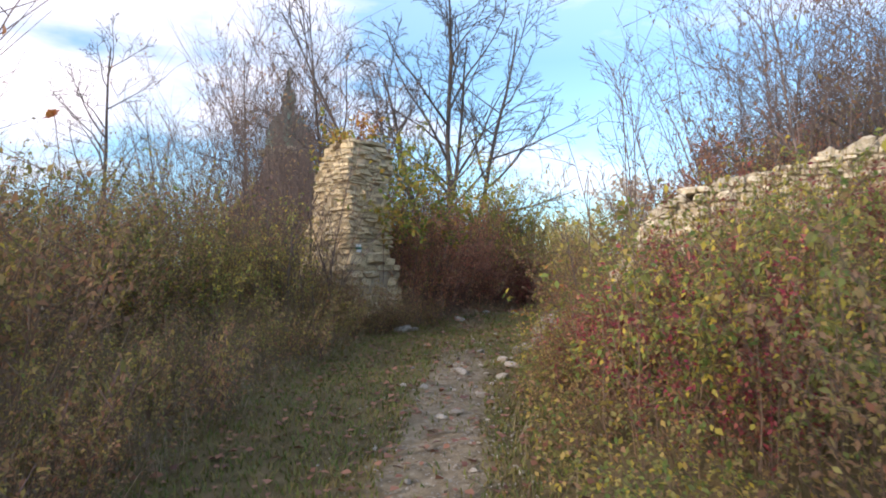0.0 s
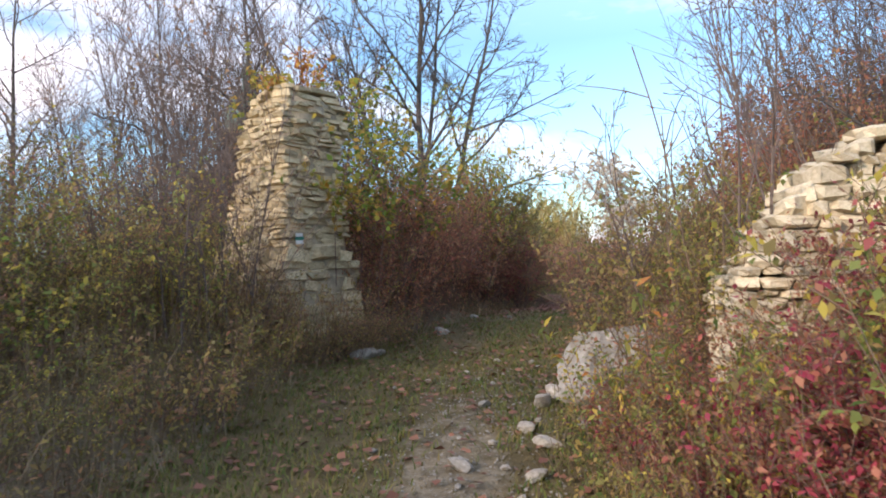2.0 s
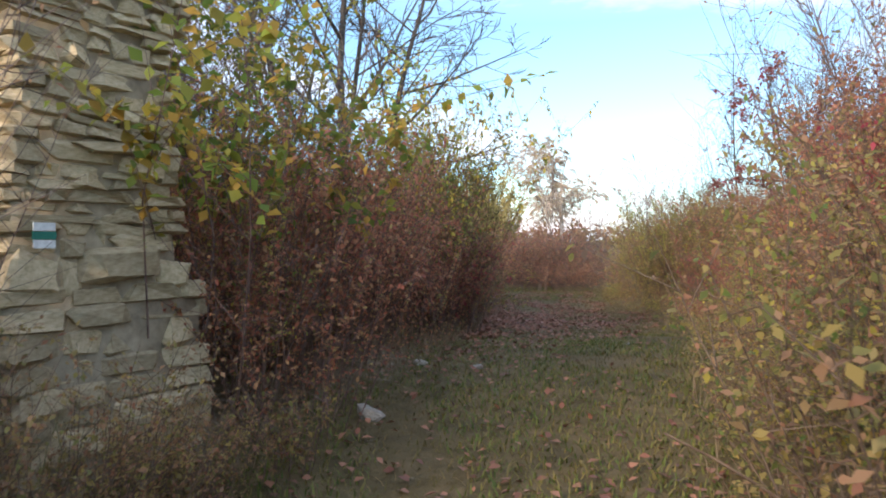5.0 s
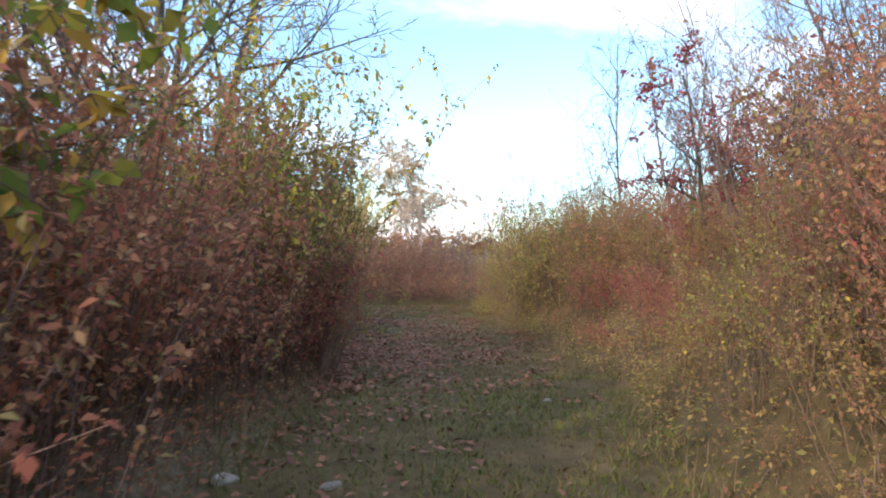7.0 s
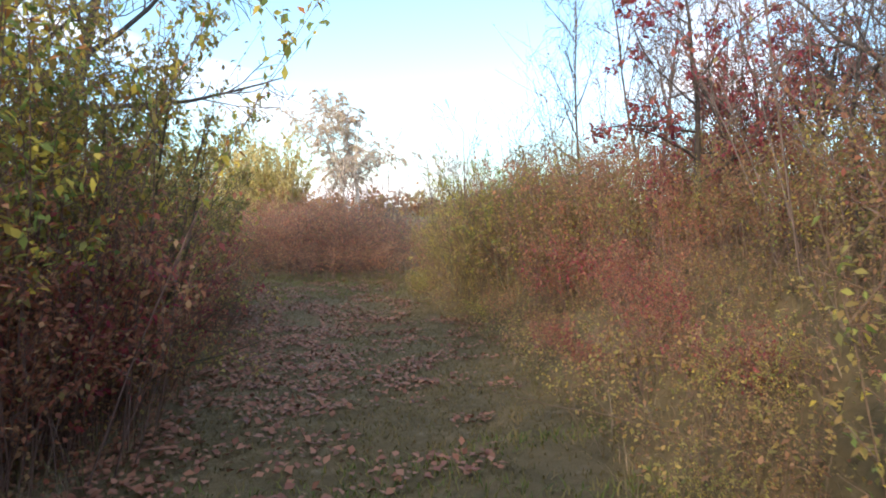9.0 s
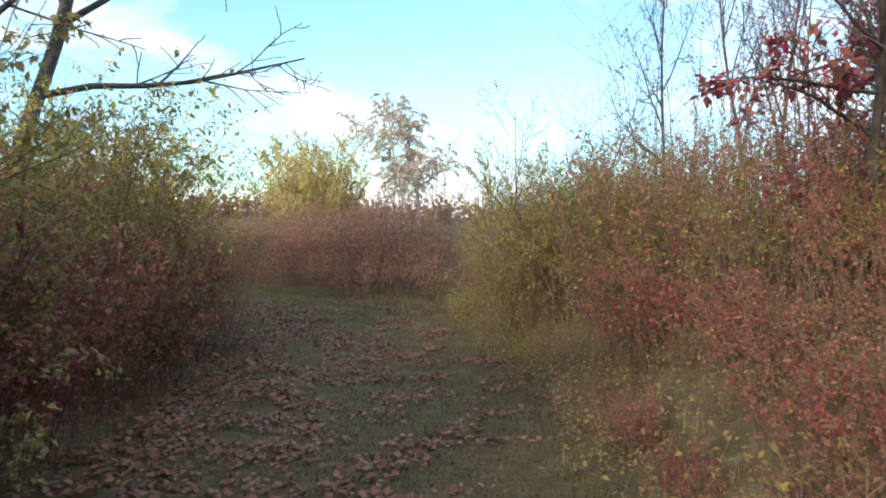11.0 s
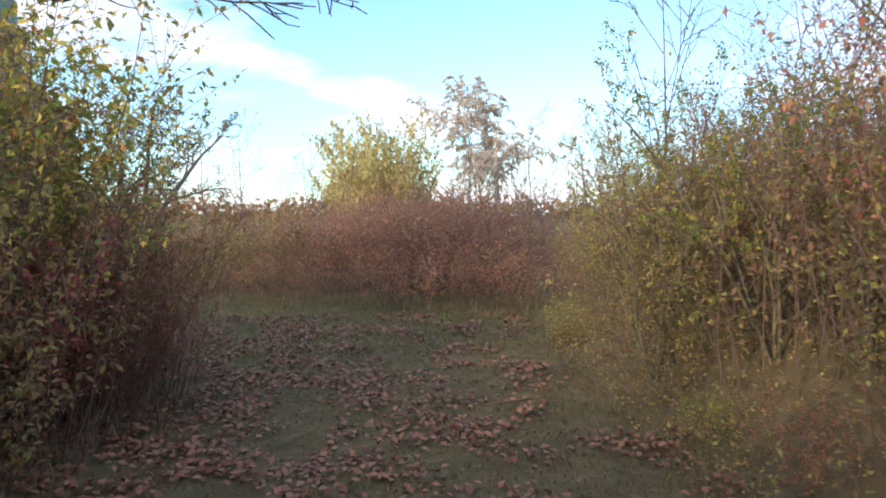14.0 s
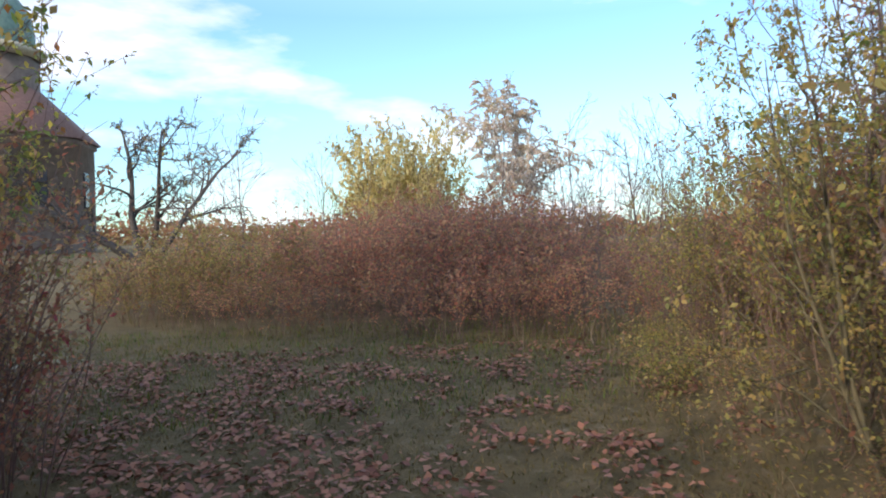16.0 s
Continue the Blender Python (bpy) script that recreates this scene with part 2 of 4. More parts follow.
# ---- mesh helpers ----
def mesh_from(name, verts, faces, mat):
    me = bpy.data.meshes.new(name)
    v = np.asarray(verts, dtype=np.float64)
    me.vertices.add(len(v))
    me.vertices.foreach_set("co", v.ravel())
    if isinstance(faces, np.ndarray):
        n, k = faces.shape
        me.loops.add(n * k)
        me.loops.foreach_set("vertex_index", faces.ravel().astype(np.int32))
        me.polygons.add(n)
        me.polygons.foreach_set("loop_start", np.arange(0, n * k, k, dtype=np.int32))
    else:
        flat = [i for f in faces for i in f]
        me.loops.add(len(flat))
        me.loops.foreach_set("vertex_index", np.array(flat, dtype=np.int32))
        me.polygons.add(len(faces))
        me.polygons.foreach_set("loop_start", np.cumsum([0] + [len(f) for f in faces[:-1]]).astype(np.int32))
    me.update(calc_edges=True)
    me.validate()
    if mat:
        me.materials.append(mat)
    return me


def part(name, data, parent, label=""):
    ob = new(name, data)
    ob.parent = parent
    return tagged(ob, label)


def bm_mesh(name, bm, mat):
    me = bpy.data.meshes.new(name)
    bm.to_mesh(me)
    bm.free()
    me.materials.append(mat)
    return me


def smooth(me):
    me.polygons.foreach_set("use_smooth", [True] * len(me.polygons))
    return me


def tubes(lines, sides=3):
    """Tapered tubes along polylines; lines: (points, radius at the start, radius at the end)."""
    verts, faces, base = [], [], 0
    ang = np.arange(sides) * 2 * math.pi / sides
    ca, sa = np.cos(ang), np.sin(ang)
    for pts, r0, r1 in lines:
        p = np.asarray(pts)
        n = len(p)
        d = np.gradient(p, axis=0)
        d /= np.linalg.norm(d, axis=1)[:, None] + 1e-9
        ref = np.array([1.0, 0.0, 0.0]) if abs(d[0][0]) < 0.8 else np.array([0.0, 1.0, 0.0])
        u = np.cross(d, ref)
        u /= np.linalg.norm(u, axis=1)[:, None] + 1e-9
        w = np.cross(d, u)
        r = np.linspace(r0, r1, n)[:, None, None]
        ring = p[:, None, :] + r * (u[:, None, :] * ca[None, :, None] + w[:, None, :] * sa[None, :, None])
        verts.append(ring.reshape(-1, 3))
        i = np.arange(n - 1)[:, None] * sides + base
        a = np.arange(sides)[None, :]
        b = (a + 1) % sides
        faces.append(np.stack([i + a, i + b, i + sides + b, i + sides + a], -1).reshape(-1, 4))
        base += n * sides
    return np.concatenate(verts), np.concatenate(faces)


def leaf_quads(rng, pts, size, droop=0.4, wide=0.55, flat=0.0):
    """One folded leaf of four corners at each point, turned at random; droop pulls its tip down, flat lays it down."""
    n = len(pts)
    az = rng.uniform(0, 2 * math.pi, n)
    el = rng.normal(-droop, 0.6, n) * (1 - flat)
    d = np.stack([np.cos(az) * np.cos(el), np.sin(az) * np.cos(el), np.sin(el)], -1)
    up = np.stack([rng.normal(0, 0.6, n), rng.normal(0, 0.6, n), np.ones(n)], -1)
    if flat:
        up = np.stack([rng.normal(0, 0.25, n), rng.normal(0, 0.25, n), np.ones(n)], -1)
    s = np.cross(d, up)
    s /= np.linalg.norm(s, axis=1)[:, None] + 1e-9
    nrm = np.cross(s, d)
    ln = (size * rng.uniform(0.6, 1.35, n))[:, None]
    w = ln * wide * 0.5
    mid = pts + d * ln * 0.45
    fold = nrm * ln * 0.12
    v = np.stack([pts, mid + s * w + fold, pts + d * ln, mid - s * w + fold], 1).reshape(-1, 3)
    return v, np.arange(n * 4).reshape(-1, 4)


def wander(rng, start, direction, length, n, wob, lift=0.0):
    p = [np.asarray(start, float)]
    d = np.asarray(direction, float)
    for _ in range(n):
        d = d + rng.normal(0, wob, 3) + np.array([0, 0, lift])
        d = d / np.linalg.norm(d)
        p.append(p[-1] + d * length / n)
    return np.array(p)


# ---- the lie of the land ----
G_Y = [-40, 0, 5, 10, 15, 20, 25, 30, 36, 45, 60, 90]
G_Z = [-1.2, -0.24, 0.08, 0.32, 0.52, 0.15, -0.24, -0.21, -0.19, -0.17, -0.1, 0.2]
LEFT_Y = [-10, 4, 7, 10, 11.5, 13.5, 15.2, 19, 24, 28, 31, 33, 35, 46, 50]
LEFT_X = [-2.2, -1.85, -1.8, -1.3, -0.8, 0.0, 1.0, 2.3, 3.6, 4.3, 4.2, 3.7, 2.0, -1.6, -2]
RIGHT_Y = [-10, 1, 4, 6.6, 9, 10.5, 13, 15, 17, 20, 22.5, 25.5, 29, 32, 34]
RIGHT_X = [0.9, 0.7, 0.55, 0.7, 1.15, 1.7, 3.05, 3.9, 5.2, 6.4, 7.6, 8.4, 9.0, 10.0, 13]


def left_edge(y):
    return np.interp(y, LEFT_Y, LEFT_X)


def right_edge(y):
    return np.interp(y, RIGHT_Y, RIGHT_X)


def step(t):
    t = np.clip(t, 0, 1)
    return t * t * (3 - 2 * t)


def height(x, y):
    """Ground height: the lane, a steep bank on its right and a low one on its left, both dying out at the far thicket."""
    x, y = np.asarray(x, float), np.asarray(y, float)
    ys = np.clip(y, -40, 90)
    z = np.interp(ys, G_Y, G_Z)
    z = 0.5 * z + 0.25 * np.interp(np.clip(y - 1.2, -40, 90), G_Y, G_Z) + 0.25 * np.interp(np.clip(y + 1.2, -40, 90), G_Y, G_Z)
    fade = 1 - step((y - 26) / 9)
    rise = 0.9 + 0.5 * step((y - 9) / 5)
    dr = x - right_edge(np.clip(y, -10, 34))
    z = z + fade * (rise * step(dr / 3.2) + 0.9 * step((dr - 2.5) / 7.0))
    dl = left_edge(np.clip(y, -10, 50)) - x
    z = z + fade * (0.22 * step(dl / 1.6) + 0.5 * step((dl - 2) / 9))
    z = z + 0.025 * np.sin(x * 2.1 + 0.7) * np.sin(y * 1.7) + 0.012 * np.sin(x * 6.3) * np.sin(y * 5.1 + 1)
    return z


def build_ground():
    def axis(lo, fine_lo, fine_hi, hi, s):
        a = list(np.arange(fine_lo, fine_hi, s))
        v, k = fine_lo, s
        left = []
        while v > lo:
            k *= 1.25
            v -= k
            left.append(v)
        v, k = fine_hi, s
        right = []
        while v < hi:
            k *= 1.25
            right.append(v)
            v += k
        return np.array(left[::-1] + a + right + [hi])
    xs, ys = axis(-900, -5, 13, 900, 0.17), axis(-500, -3, 37, 1200, 0.17)
    gx, gy = np.meshgrid(xs, ys)
    gz = height(gx, gy)
    v = np.stack([gx, gy, gz], -1).reshape(-1, 3)
    nx, ny = len(xs), len(ys)
    i = (np.arange(ny - 1)[:, None] * nx + np.arange(nx - 1)[None, :]).ravel()
    f = np.stack([i, i + 1, i + nx + 1, i + nx], -1)
    me = smooth(mesh_from("ground", v, f, GROUND))
    # how worn the turf is: the trodden stony track of the first stretch, and bare earth under the bushes
    mid = np.interp(gy, [-5, 0, 4, 8, 11, 14, 20], [-0.3, -0.15, -0.1, 0.15, 0.4, 1.2, 4.0])
    d = np.abs(gx - mid)
    bare = (1 - step((d - 0.08) / 0.5)) * (1 - step((gy - 6.5) / 4)) * 0.8 + 0.1
    verge = gx - left_edge(gy)
    bare = bare + 0.45 * (1 - step((verge + 0.3) / 0.6)) * (1 - step((gy - 33) / 2))
    bare = bare + 0.12 * step((gy - 13) / 7) * (1 - step((gy - 29) / 3))
    at = me.attributes.new("bare", "FLOAT", "POINT")
    at.data.foreach_set("value", bare.ravel().astype(np.float32))
    tagged(new("ground", me), "trodden autumn lane of turf, stony earth and fallen leaves", "ground", kind="structure")


build_ground()


# ---- plants ----
def make_shrub(seed, tall, spread, stems, leaves, size, leaf_mat, wood_mat, low=0.15, twigs=6, second=None, share=0.0, wide=0.55, lean=0.35, droop=0.4, bend=1):
    """A many-stemmed shrub: stems that fan out from its foot, side twigs, and single leaves on both."""
    rng = np.random.default_rng(seed)
    lines, spots = [], []
    for _ in range(stems):
        az, r = rng.uniform(0, 2 * math.pi), spread * 0.45 * math.sqrt(rng.uniform())
        foot = np.array([math.cos(az) * r, math.sin(az) * r, -0.12])
        out = np.array([math.cos(az), math.sin(az), 0]) * lean * (0.3 + r / spread) + rng.normal(0, 0.08, 3)
        h = tall * rng.uniform(0.6, 1.08)
        st = wander(rng, foot, out + np.array([0, 0, 1.0]), h, 4, 0.1)
        lines.append((st, 0.0035 + 0.0016 * tall, 0.002))
        for _ in range(twigs):
            k = rng.uniform(0.25, 0.97) * 4
            i = min(int(k), 3)
            at = st[i] + (st[i + 1] - st[i]) * (k - i)
            a2 = rng.uniform(0, 2 * math.pi)
            tw = wander(rng, at, (math.cos(a2), math.sin(a2), rng.uniform(0.3, 1.4)), tall * rng.uniform(0.12, 0.3), bend, 0.16)
            lines.append((tw, 0.0035, 0.0015))
            spots.append(tw)
        spots.append(st[2:])
    segs = np.concatenate([np.stack([s[:-1], s[1:]], 1) for s in spots])
    keep = segs[:, 0, 2] > low * tall
    segs = segs[keep] if keep.any() else segs
    root = new("shrub")
    tagged(part("branchwork", mesh_from("branchwork", *tubes(lines), wood_mat), root), kind="stuff")
    def foliage(n, mat, name):
        pick = segs[rng.integers(0, len(segs), n)]
        pts = pick[:, 0] + (pick[:, 1] - pick[:, 0]) * rng.uniform(0, 1, (n, 1)) + rng.normal(0, 0.018, (n, 3))
        tagged(part(name, mesh_from(name, *leaf_quads(rng, pts, size, droop, wide), mat), root), kind="stuff")
    foliage(int(leaves * (1 - share)), leaf_mat, "foliage")
    if second:
        foliage(int(leaves * share), second, "foliage")
    return root


def make_tree(seed, tall, trunk_r, stems=1, wood=None, spread=0.5, first=0.3, kids=(7, 6, 5), lift=0.06, leaf=None, leaves=0, size=0.06, hang=0.0, fork=0.25, kink=0.07, fine=1.0):
    """A bare tree: one or more tapered trunks, three orders of branches, and, where given, the last leaves."""
    rng = np.random.default_rng(seed)
    thick, limbs, thin, ends = [], [], [], []
    def grow(start, d, length, r, level):
        n = (8, 6, 4, 3)[level]
        p = wander(rng, start, d, length, n, kink * (1 + 0.6 * level), (lift if level < 2 else lift * 0.4) - hang * (level >= 2))
        (thick if level < 1 else limbs if level < 2 else thin).append((p, r, max(r * 0.22, 0.0028 * fine)))
        if level >= 2:
            ends.append(p)
        if level == 3:
            return
        for k in range(kids[level]):
            f = (first if level == 0 else 0.22) + (0.97 - (first if level == 0 else 0.22)) * (k + rng.uniform(0.1, 0.9)) / kids[level]
            i = min(int(f * n), n - 1)
            at = p[i] + (p[i + 1] - p[i]) * (f * n - i)
            along = (p[i + 1] - p[i]) / np.linalg.norm(p[i + 1] - p[i])
            side = np.cross(along, rng.normal(0, 1, 3))
            side /= np.linalg.norm(side) + 1e-9
            tilt = rng.uniform(0.5, 1.15) * (0.6 + spread)
            q = along * math.cos(tilt) + side * math.sin(tilt)
            grow(at, q, length * rng.uniform(0.28, 0.5) * (1.15 - 0.55 * f), max(r * (1 - 0.78 * f) * 0.62, 0.004 * fine), level + 1)
    for s in range(stems):
        a = rng.uniform(0, 2 * math.pi) if stems > 1 else 0
        off = np.array([math.cos(a), math.sin(a), 0]) * (trunk_r * 1.4 if stems > 1 else 0)
        d = np.array([0, 0, 1.0]) + off / (trunk_r * 1.4 + 1e-9) * fork * rng.uniform(0.4, 1.3) * (stems > 1)
        grow(off + np.array([0, 0, -0.2]), d, tall * (1 if s == 0 else rng.uniform(0.7, 1.0)), trunk_r * (1 if s == 0 else rng.uniform(0.6, 0.95)), 0)
    root = new("tree")
    for line in thick:
        part("trunk", smooth(mesh_from("trunk", *tubes([line], 8), wood)), root)
    tagged(part("limbwork", smooth(mesh_from("limbwork", *tubes(limbs, 4), wood)), root), kind="stuff")
    tagged(part("crown", mesh_from("crown", *tubes(thin, 3), wood), root), kind="stuff")
    if leaves:
        segs = np.concatenate([np.stack([s[:-1], s[1:]], 1) for s in ends])
        pick = segs[rng.integers(0, len(segs), leaves)]
        pts = pick[:, 0] + (pick[:, 1] - pick[:, 0]) * rng.uniform(0, 1, (leaves, 1)) + rng.normal(0, 0.03, (leaves, 3))
        tagged(part("foliage", mesh_from("foliage", *leaf_quads(rng, pts, size, 0.6), leaf), root), kind="stuff")
    return root


KINDS = []


class Kind:
    """A kind of plant: a few grown ones, of which the first use of each stands itself and the rest are copies."""
    def __init__(self, name, label, category, group, made, tall):
        self.name, self.label, self.category, self.group, self.made, self.tall = name, label, category, group, made, tall
        self.used, self.taller, self.widest, self.grown = set(), None, 1.3, (1.0, 1.0)
        KINDS.append(self)
        for ob in made:
            ob.name = name
            tagged(ob, label, category, group)

    def put(self, rng, x, y, tall=None, sink=0.0, turn=None, wide=None, variant=None, label="", tilt=0.0):
        if self.taller and tall and tall > 1.3 * self.tall:
            return self.taller.put(rng, x, y, tall, sink, turn, wide, variant, label, tilt)
        i = int(rng.integers(0, len(self.made))) if variant is None else variant
        s = (tall or self.tall) / self.tall
        w = min(s, self.widest) * float(rng.uniform(0.9, 1.15)) if wide is None else wide
        rz = float(rng.uniform(0, 360)) if turn is None else turn
        m = pose(x, y, float(height(x, y)) - sink, float(rng.normal(0, 3)) + tilt, float(rng.normal(0, 3)), rz) @ Matrix.Diagonal((w * self.grown[0], w * self.grown[0], s * self.grown[1], 1))
        if i in self.used:
            own = self.made[i].scale
            ob = copy_thing(self.made[i], m @ Matrix.Diagonal((1 / own.x, 1 / own.y, 1 / own.z, 1)))
        else:
            ob = self.made[i]
            ob.matrix_basis = m
            self.used.add(i)
        if label:
            tagged(ob, label)
        return ob


def shrubs(name, label, group, count, seed, tall, *args, **kw):
    return Kind(name, label, "shrub", group, [make_shrub(seed + i, tall, *args, **kw) for i in range(count)], tall)


dogwood = shrubs("dogwood_shrub", "russet autumn dogwood shrub with bare lower stems", "shrubs along the lane", 4, 10,
                 2.4, 1.6, 28, 2200, 0.056, RUSSET, TWIG, low=0.1, twigs=5, second=BROWN, share=0.3)
far_russet = shrubs("dogwood_shrub", "russet brown shrub in the far thicket", "shrubs of the far thicket", 4, 20,
                    2.4, 2.0, 28, 1000, 0.08, RUSSET, TWIG, low=0.08, twigs=8, second=BROWN, share=0.5)
brown_shrub = shrubs("brown_shrub", "withered brown shrub with dry twiggy stems", "shrubs along the lane", 4, 30,
                     1.7, 1.4, 24, 1300, 0.05, BROWN, TWIG_TAN, low=0.12, second=OLIVE, share=0.3)
olive_shrub = shrubs("olive_shrub", "yellowing olive-green shrub with thin stems", "shrubs along the lane", 4, 40,
                     1.9, 1.5, 26, 2300, 0.044, OLIVE, TWIG_TAN, low=0.18, second=GREEN, share=0.3)
green_shrub = shrubs("green_shrub", "green shrub with some yellow leaves", "shrubs along the lane", 3, 50,
                     1.5, 1.4, 26, 2200, 0.05, GREEN, TWIG_TAN, low=0.1, second=OLIVE, share=0.35)
tall_brown = shrubs("brown_shrub", "tall withered brown shrub with dry twiggy stems", "shrubs along the lane", 3, 130,
                    2.6, 1.8, 30, 2300, 0.048, BROWN, TWIG, low=0.06, second=RUSSET, share=0.35)
tall_olive = shrubs("olive_shrub", "tall yellowing olive-green shrub", "shrubs along the lane", 3, 140,
                    3.0, 1.7, 28, 3300, 0.055, OLIVE, TWIG, low=0.12, twigs=9, second=GREEN, share=0.3)
tall_gold = shrubs("golden_shrub", "tall shrub with yellow and green leaves by the ruin", "shrubs along the lane", 2, 150,
                   3.6, 1.3, 22, 3000, 0.075, GREEN, TWIG, low=0.25, twigs=10, second=GOLD, share=0.4, lean=0.25)
brown_shrub.taller, olive_shrub.taller, green_shrub.taller = tall_brown, tall_olive, tall_olive
wine_shrub = shrubs("wine_red_shrub", "wine-red autumn shrub among the bank's growth", "shrubs along the lane", 3, 60,
                    1.5, 1.2, 26, 1700, 0.055, WINE, TWIG, low=0.15, second=BROWN, share=0.25)
gold_shrub = shrubs("golden_shrub", "yellow-leaved shrub thin in leaf", "shrubs along the lane", 3, 70,
                    2.6, 1.4, 18, 1500, 0.065, GOLD, TWIG_TAN, low=0.3, second=OLIVE, share=0.5)
bramble = shrubs("low_bramble", "low bramble with green and red leaves", "low growth at the lane's edge", 4, 80,
                 0.8, 1.0, 20, 800, 0.045, OLIVE, TWIG, low=0.05, second=BROWN, share=0.5, lean=0.5)
far_brown = shrubs("brown_shrub", "brown twiggy shrub in the far thicket", "shrubs of the far thicket", 3, 90,
                  2.0, 1.9, 24, 900, 0.08, BROWN, TWIG, low=0.05, second=RUSSET, share=0.3)
far_olive = shrubs("olive_shrub", "olive-yellow shrub in the far thicket", "shrubs of the far thicket", 3, 95,
                   2.0, 1.9, 22, 1400, 0.08, OLIVE, TWIG, low=0.1, second=BROWN, share=0.35)
broadleaf = shrubs("broadleaf_shrub", "tall shrub with broad green and yellow leaves beside the ruin", "shrubs along the lane", 2, 330,
                   3.5, 1.3, 10, 950, 0.092, BROADLEAF, TWIG, low=0.38, twigs=9, wide=0.7, lean=0.3)
bramble.widest = 0.9
slim_shrub = shrubs("slim_willow_shrub", "slim shrub with long yellow-green leaves by the wall", "shrubs along the lane", 2, 310,
                    1.8, 0.6, 7, 300, 0.085, GREEN, TWIG_TAN, low=0.25, twigs=6, second=GOLD, share=0.35, wide=0.3, lean=0.2)
low_shrub = shrubs("low_shrub", "low dry shrub with few yellow-brown leaves", "low growth at the lane's edge", 4, 160,
                   0.8, 0.9, 13, 640, 0.031, BROWN, TWIG, low=0.04, twigs=5, second=OLIVE, share=0.45)
sapling = Kind("bare_sapling", "thin bare sapling among the bushes", "sapling", "bare saplings",
               [make_tree(200 + i, 5.0, 0.028, 1, TWIG_DARK, 0.15, 0.25, (9, 4, 2), 0.05, fine=1.7) for i in range(4)], 5.0)
thicket = Kind("bare_thicket", "clump of bare brown upright stems", "shrub", "bare clumps",
               [make_shrub(220 + i, 3.4, 2.2, 16, 200, 0.05, BROWN, TWIG_DARK, low=0.3, twigs=20, lean=0.5, bend=2) for i in range(3)], 3.4)
big_tree = Kind("bare_tree", "tall bare tree forking into several stems", "tree", "bare trees",
                [make_tree(240, 15.0, 0.165, 5, BARK, 0.3, 0.30, (12, 8, 5), 0.06, fork=0.22, fine=3.4)], 15.0)
bare_tree = Kind("bare_tree", "bare grey-barked tree behind the bushes", "tree", "bare trees",
                 [make_tree(250 + i, 9.0, 0.10, 1 + i % 2, BARK, 0.35, 0.3, (11, 7, 5), 0.04, fork=0.3, fine=2.2) for i in range(3)], 9.0)
crooked_tree = Kind("crooked_tree", "crooked bare tree with a few brown leaves", "tree", "bare trees",
                    [make_tree(260 + i, 6.0, 0.07, 3, BARK, 0.3, 0.22, (10, 7, 5), 0.05, BROWN, 500, 0.06, fork=0.45, kink=0.13) for i in range(2)], 6.0)
fruit_tree = Kind("fruit_tree", "spreading old fruit tree nearly bare on the meadow", "tree", "far trees",
                  [make_tree(271, 8.0, 0.20, 5, BARK, 0.45, 0.3, (8, 8, 7), 0.03, OLIVE, 700, 0.14, fork=0.85, kink=0.09, fine=4.5)], 8.0)
wine_tree = Kind("wine_red_tree", "small tree thinly hung with wine-red leaves", "tree", "small trees",
                 [make_tree(270, 3.6, 0.05, 3, BARK, 0.5, 0.3, (8, 6, 4), 0.02, WINE, 3600, 0.07, fork=0.4)], 3.6)
leafy_tree = Kind("leafy_sapling", "slim sapling with yellow and green leaves", "sapling", "small trees",
                  [make_tree(280 + i, 4.2, 0.03, 5, BARK_MOSS, 0.3, 0.12, (8, 4, 2), 0.04, (OLIVE, GREEN)[i % 2], 3800, 0.062, fork=0.35) for i in range(2)], 4.2)
birch = Kind("birch", "pale birch with drooping thin-leaved twigs", "tree", "far trees",
             [make_tree(290, 9.6, 0.13, 3, BIRCH, 0.45, 0.3, (12, 8, 7), 0.02, PALE, 34000, 0.085, hang=0.32, fork=0.4, fine=6.5)], 9.6)
willow = Kind("willow_bush", "rounded yellow-green willow bush", "shrub", "far trees",
              [make_shrub(300, 4.6, 3.6, 80, 24000, 0.15, WILLOW, TWIG_TAN, low=0.2, second=OLIVE, share=0.15, twigs=12, lean=0.55)], 4.6)
# how each kind stands on this soil: width and height
for kind, grown in ((dogwood, (0.97, 1.0)), (olive_shrub, (1.05, 1.12)), (green_shrub, (1.05, 1.12)), (far_russet, (0.85, 0.75)), (far_brown, (0.85, 0.76)), (far_olive, (0.8, 0.75)), (brown_shrub, (1.05, 1.05)), (tall_brown, (0.88, 0.9)),
                    (tall_olive, (0.9, 0.93)), (tall_gold, (0.9, 0.93)), (wine_shrub, (0.9, 0.92)), (gold_shrub, (1.1, 1.07)), (low_shrub, (0.76, 0.75)), (bramble, (1.0, 1.1)),
                    (sapling, (0.95, 0.93)), (thicket, (1.15, 1.4)), (bare_tree, (0.75, 0.83)), (crooked_tree, (0.7, 0.88)), (leafy_tree, (0.92, 0.92))):
    kind.grown = grown


# ---- where the plants stand ----
def scatter(seed, x0, x1, y0, y1, gap, use):
    """Calls use(rng, x, y) on a shaken grid."""
    rng = np.random.default_rng(seed)
    for y in np.arange(y0, y1, gap):
        for x in np.arange(x0, x1, gap):
            use(rng, x + rng.uniform(-0.42, 0.42) * gap, y + rng.uniform(-0.42, 0.42) * gap)


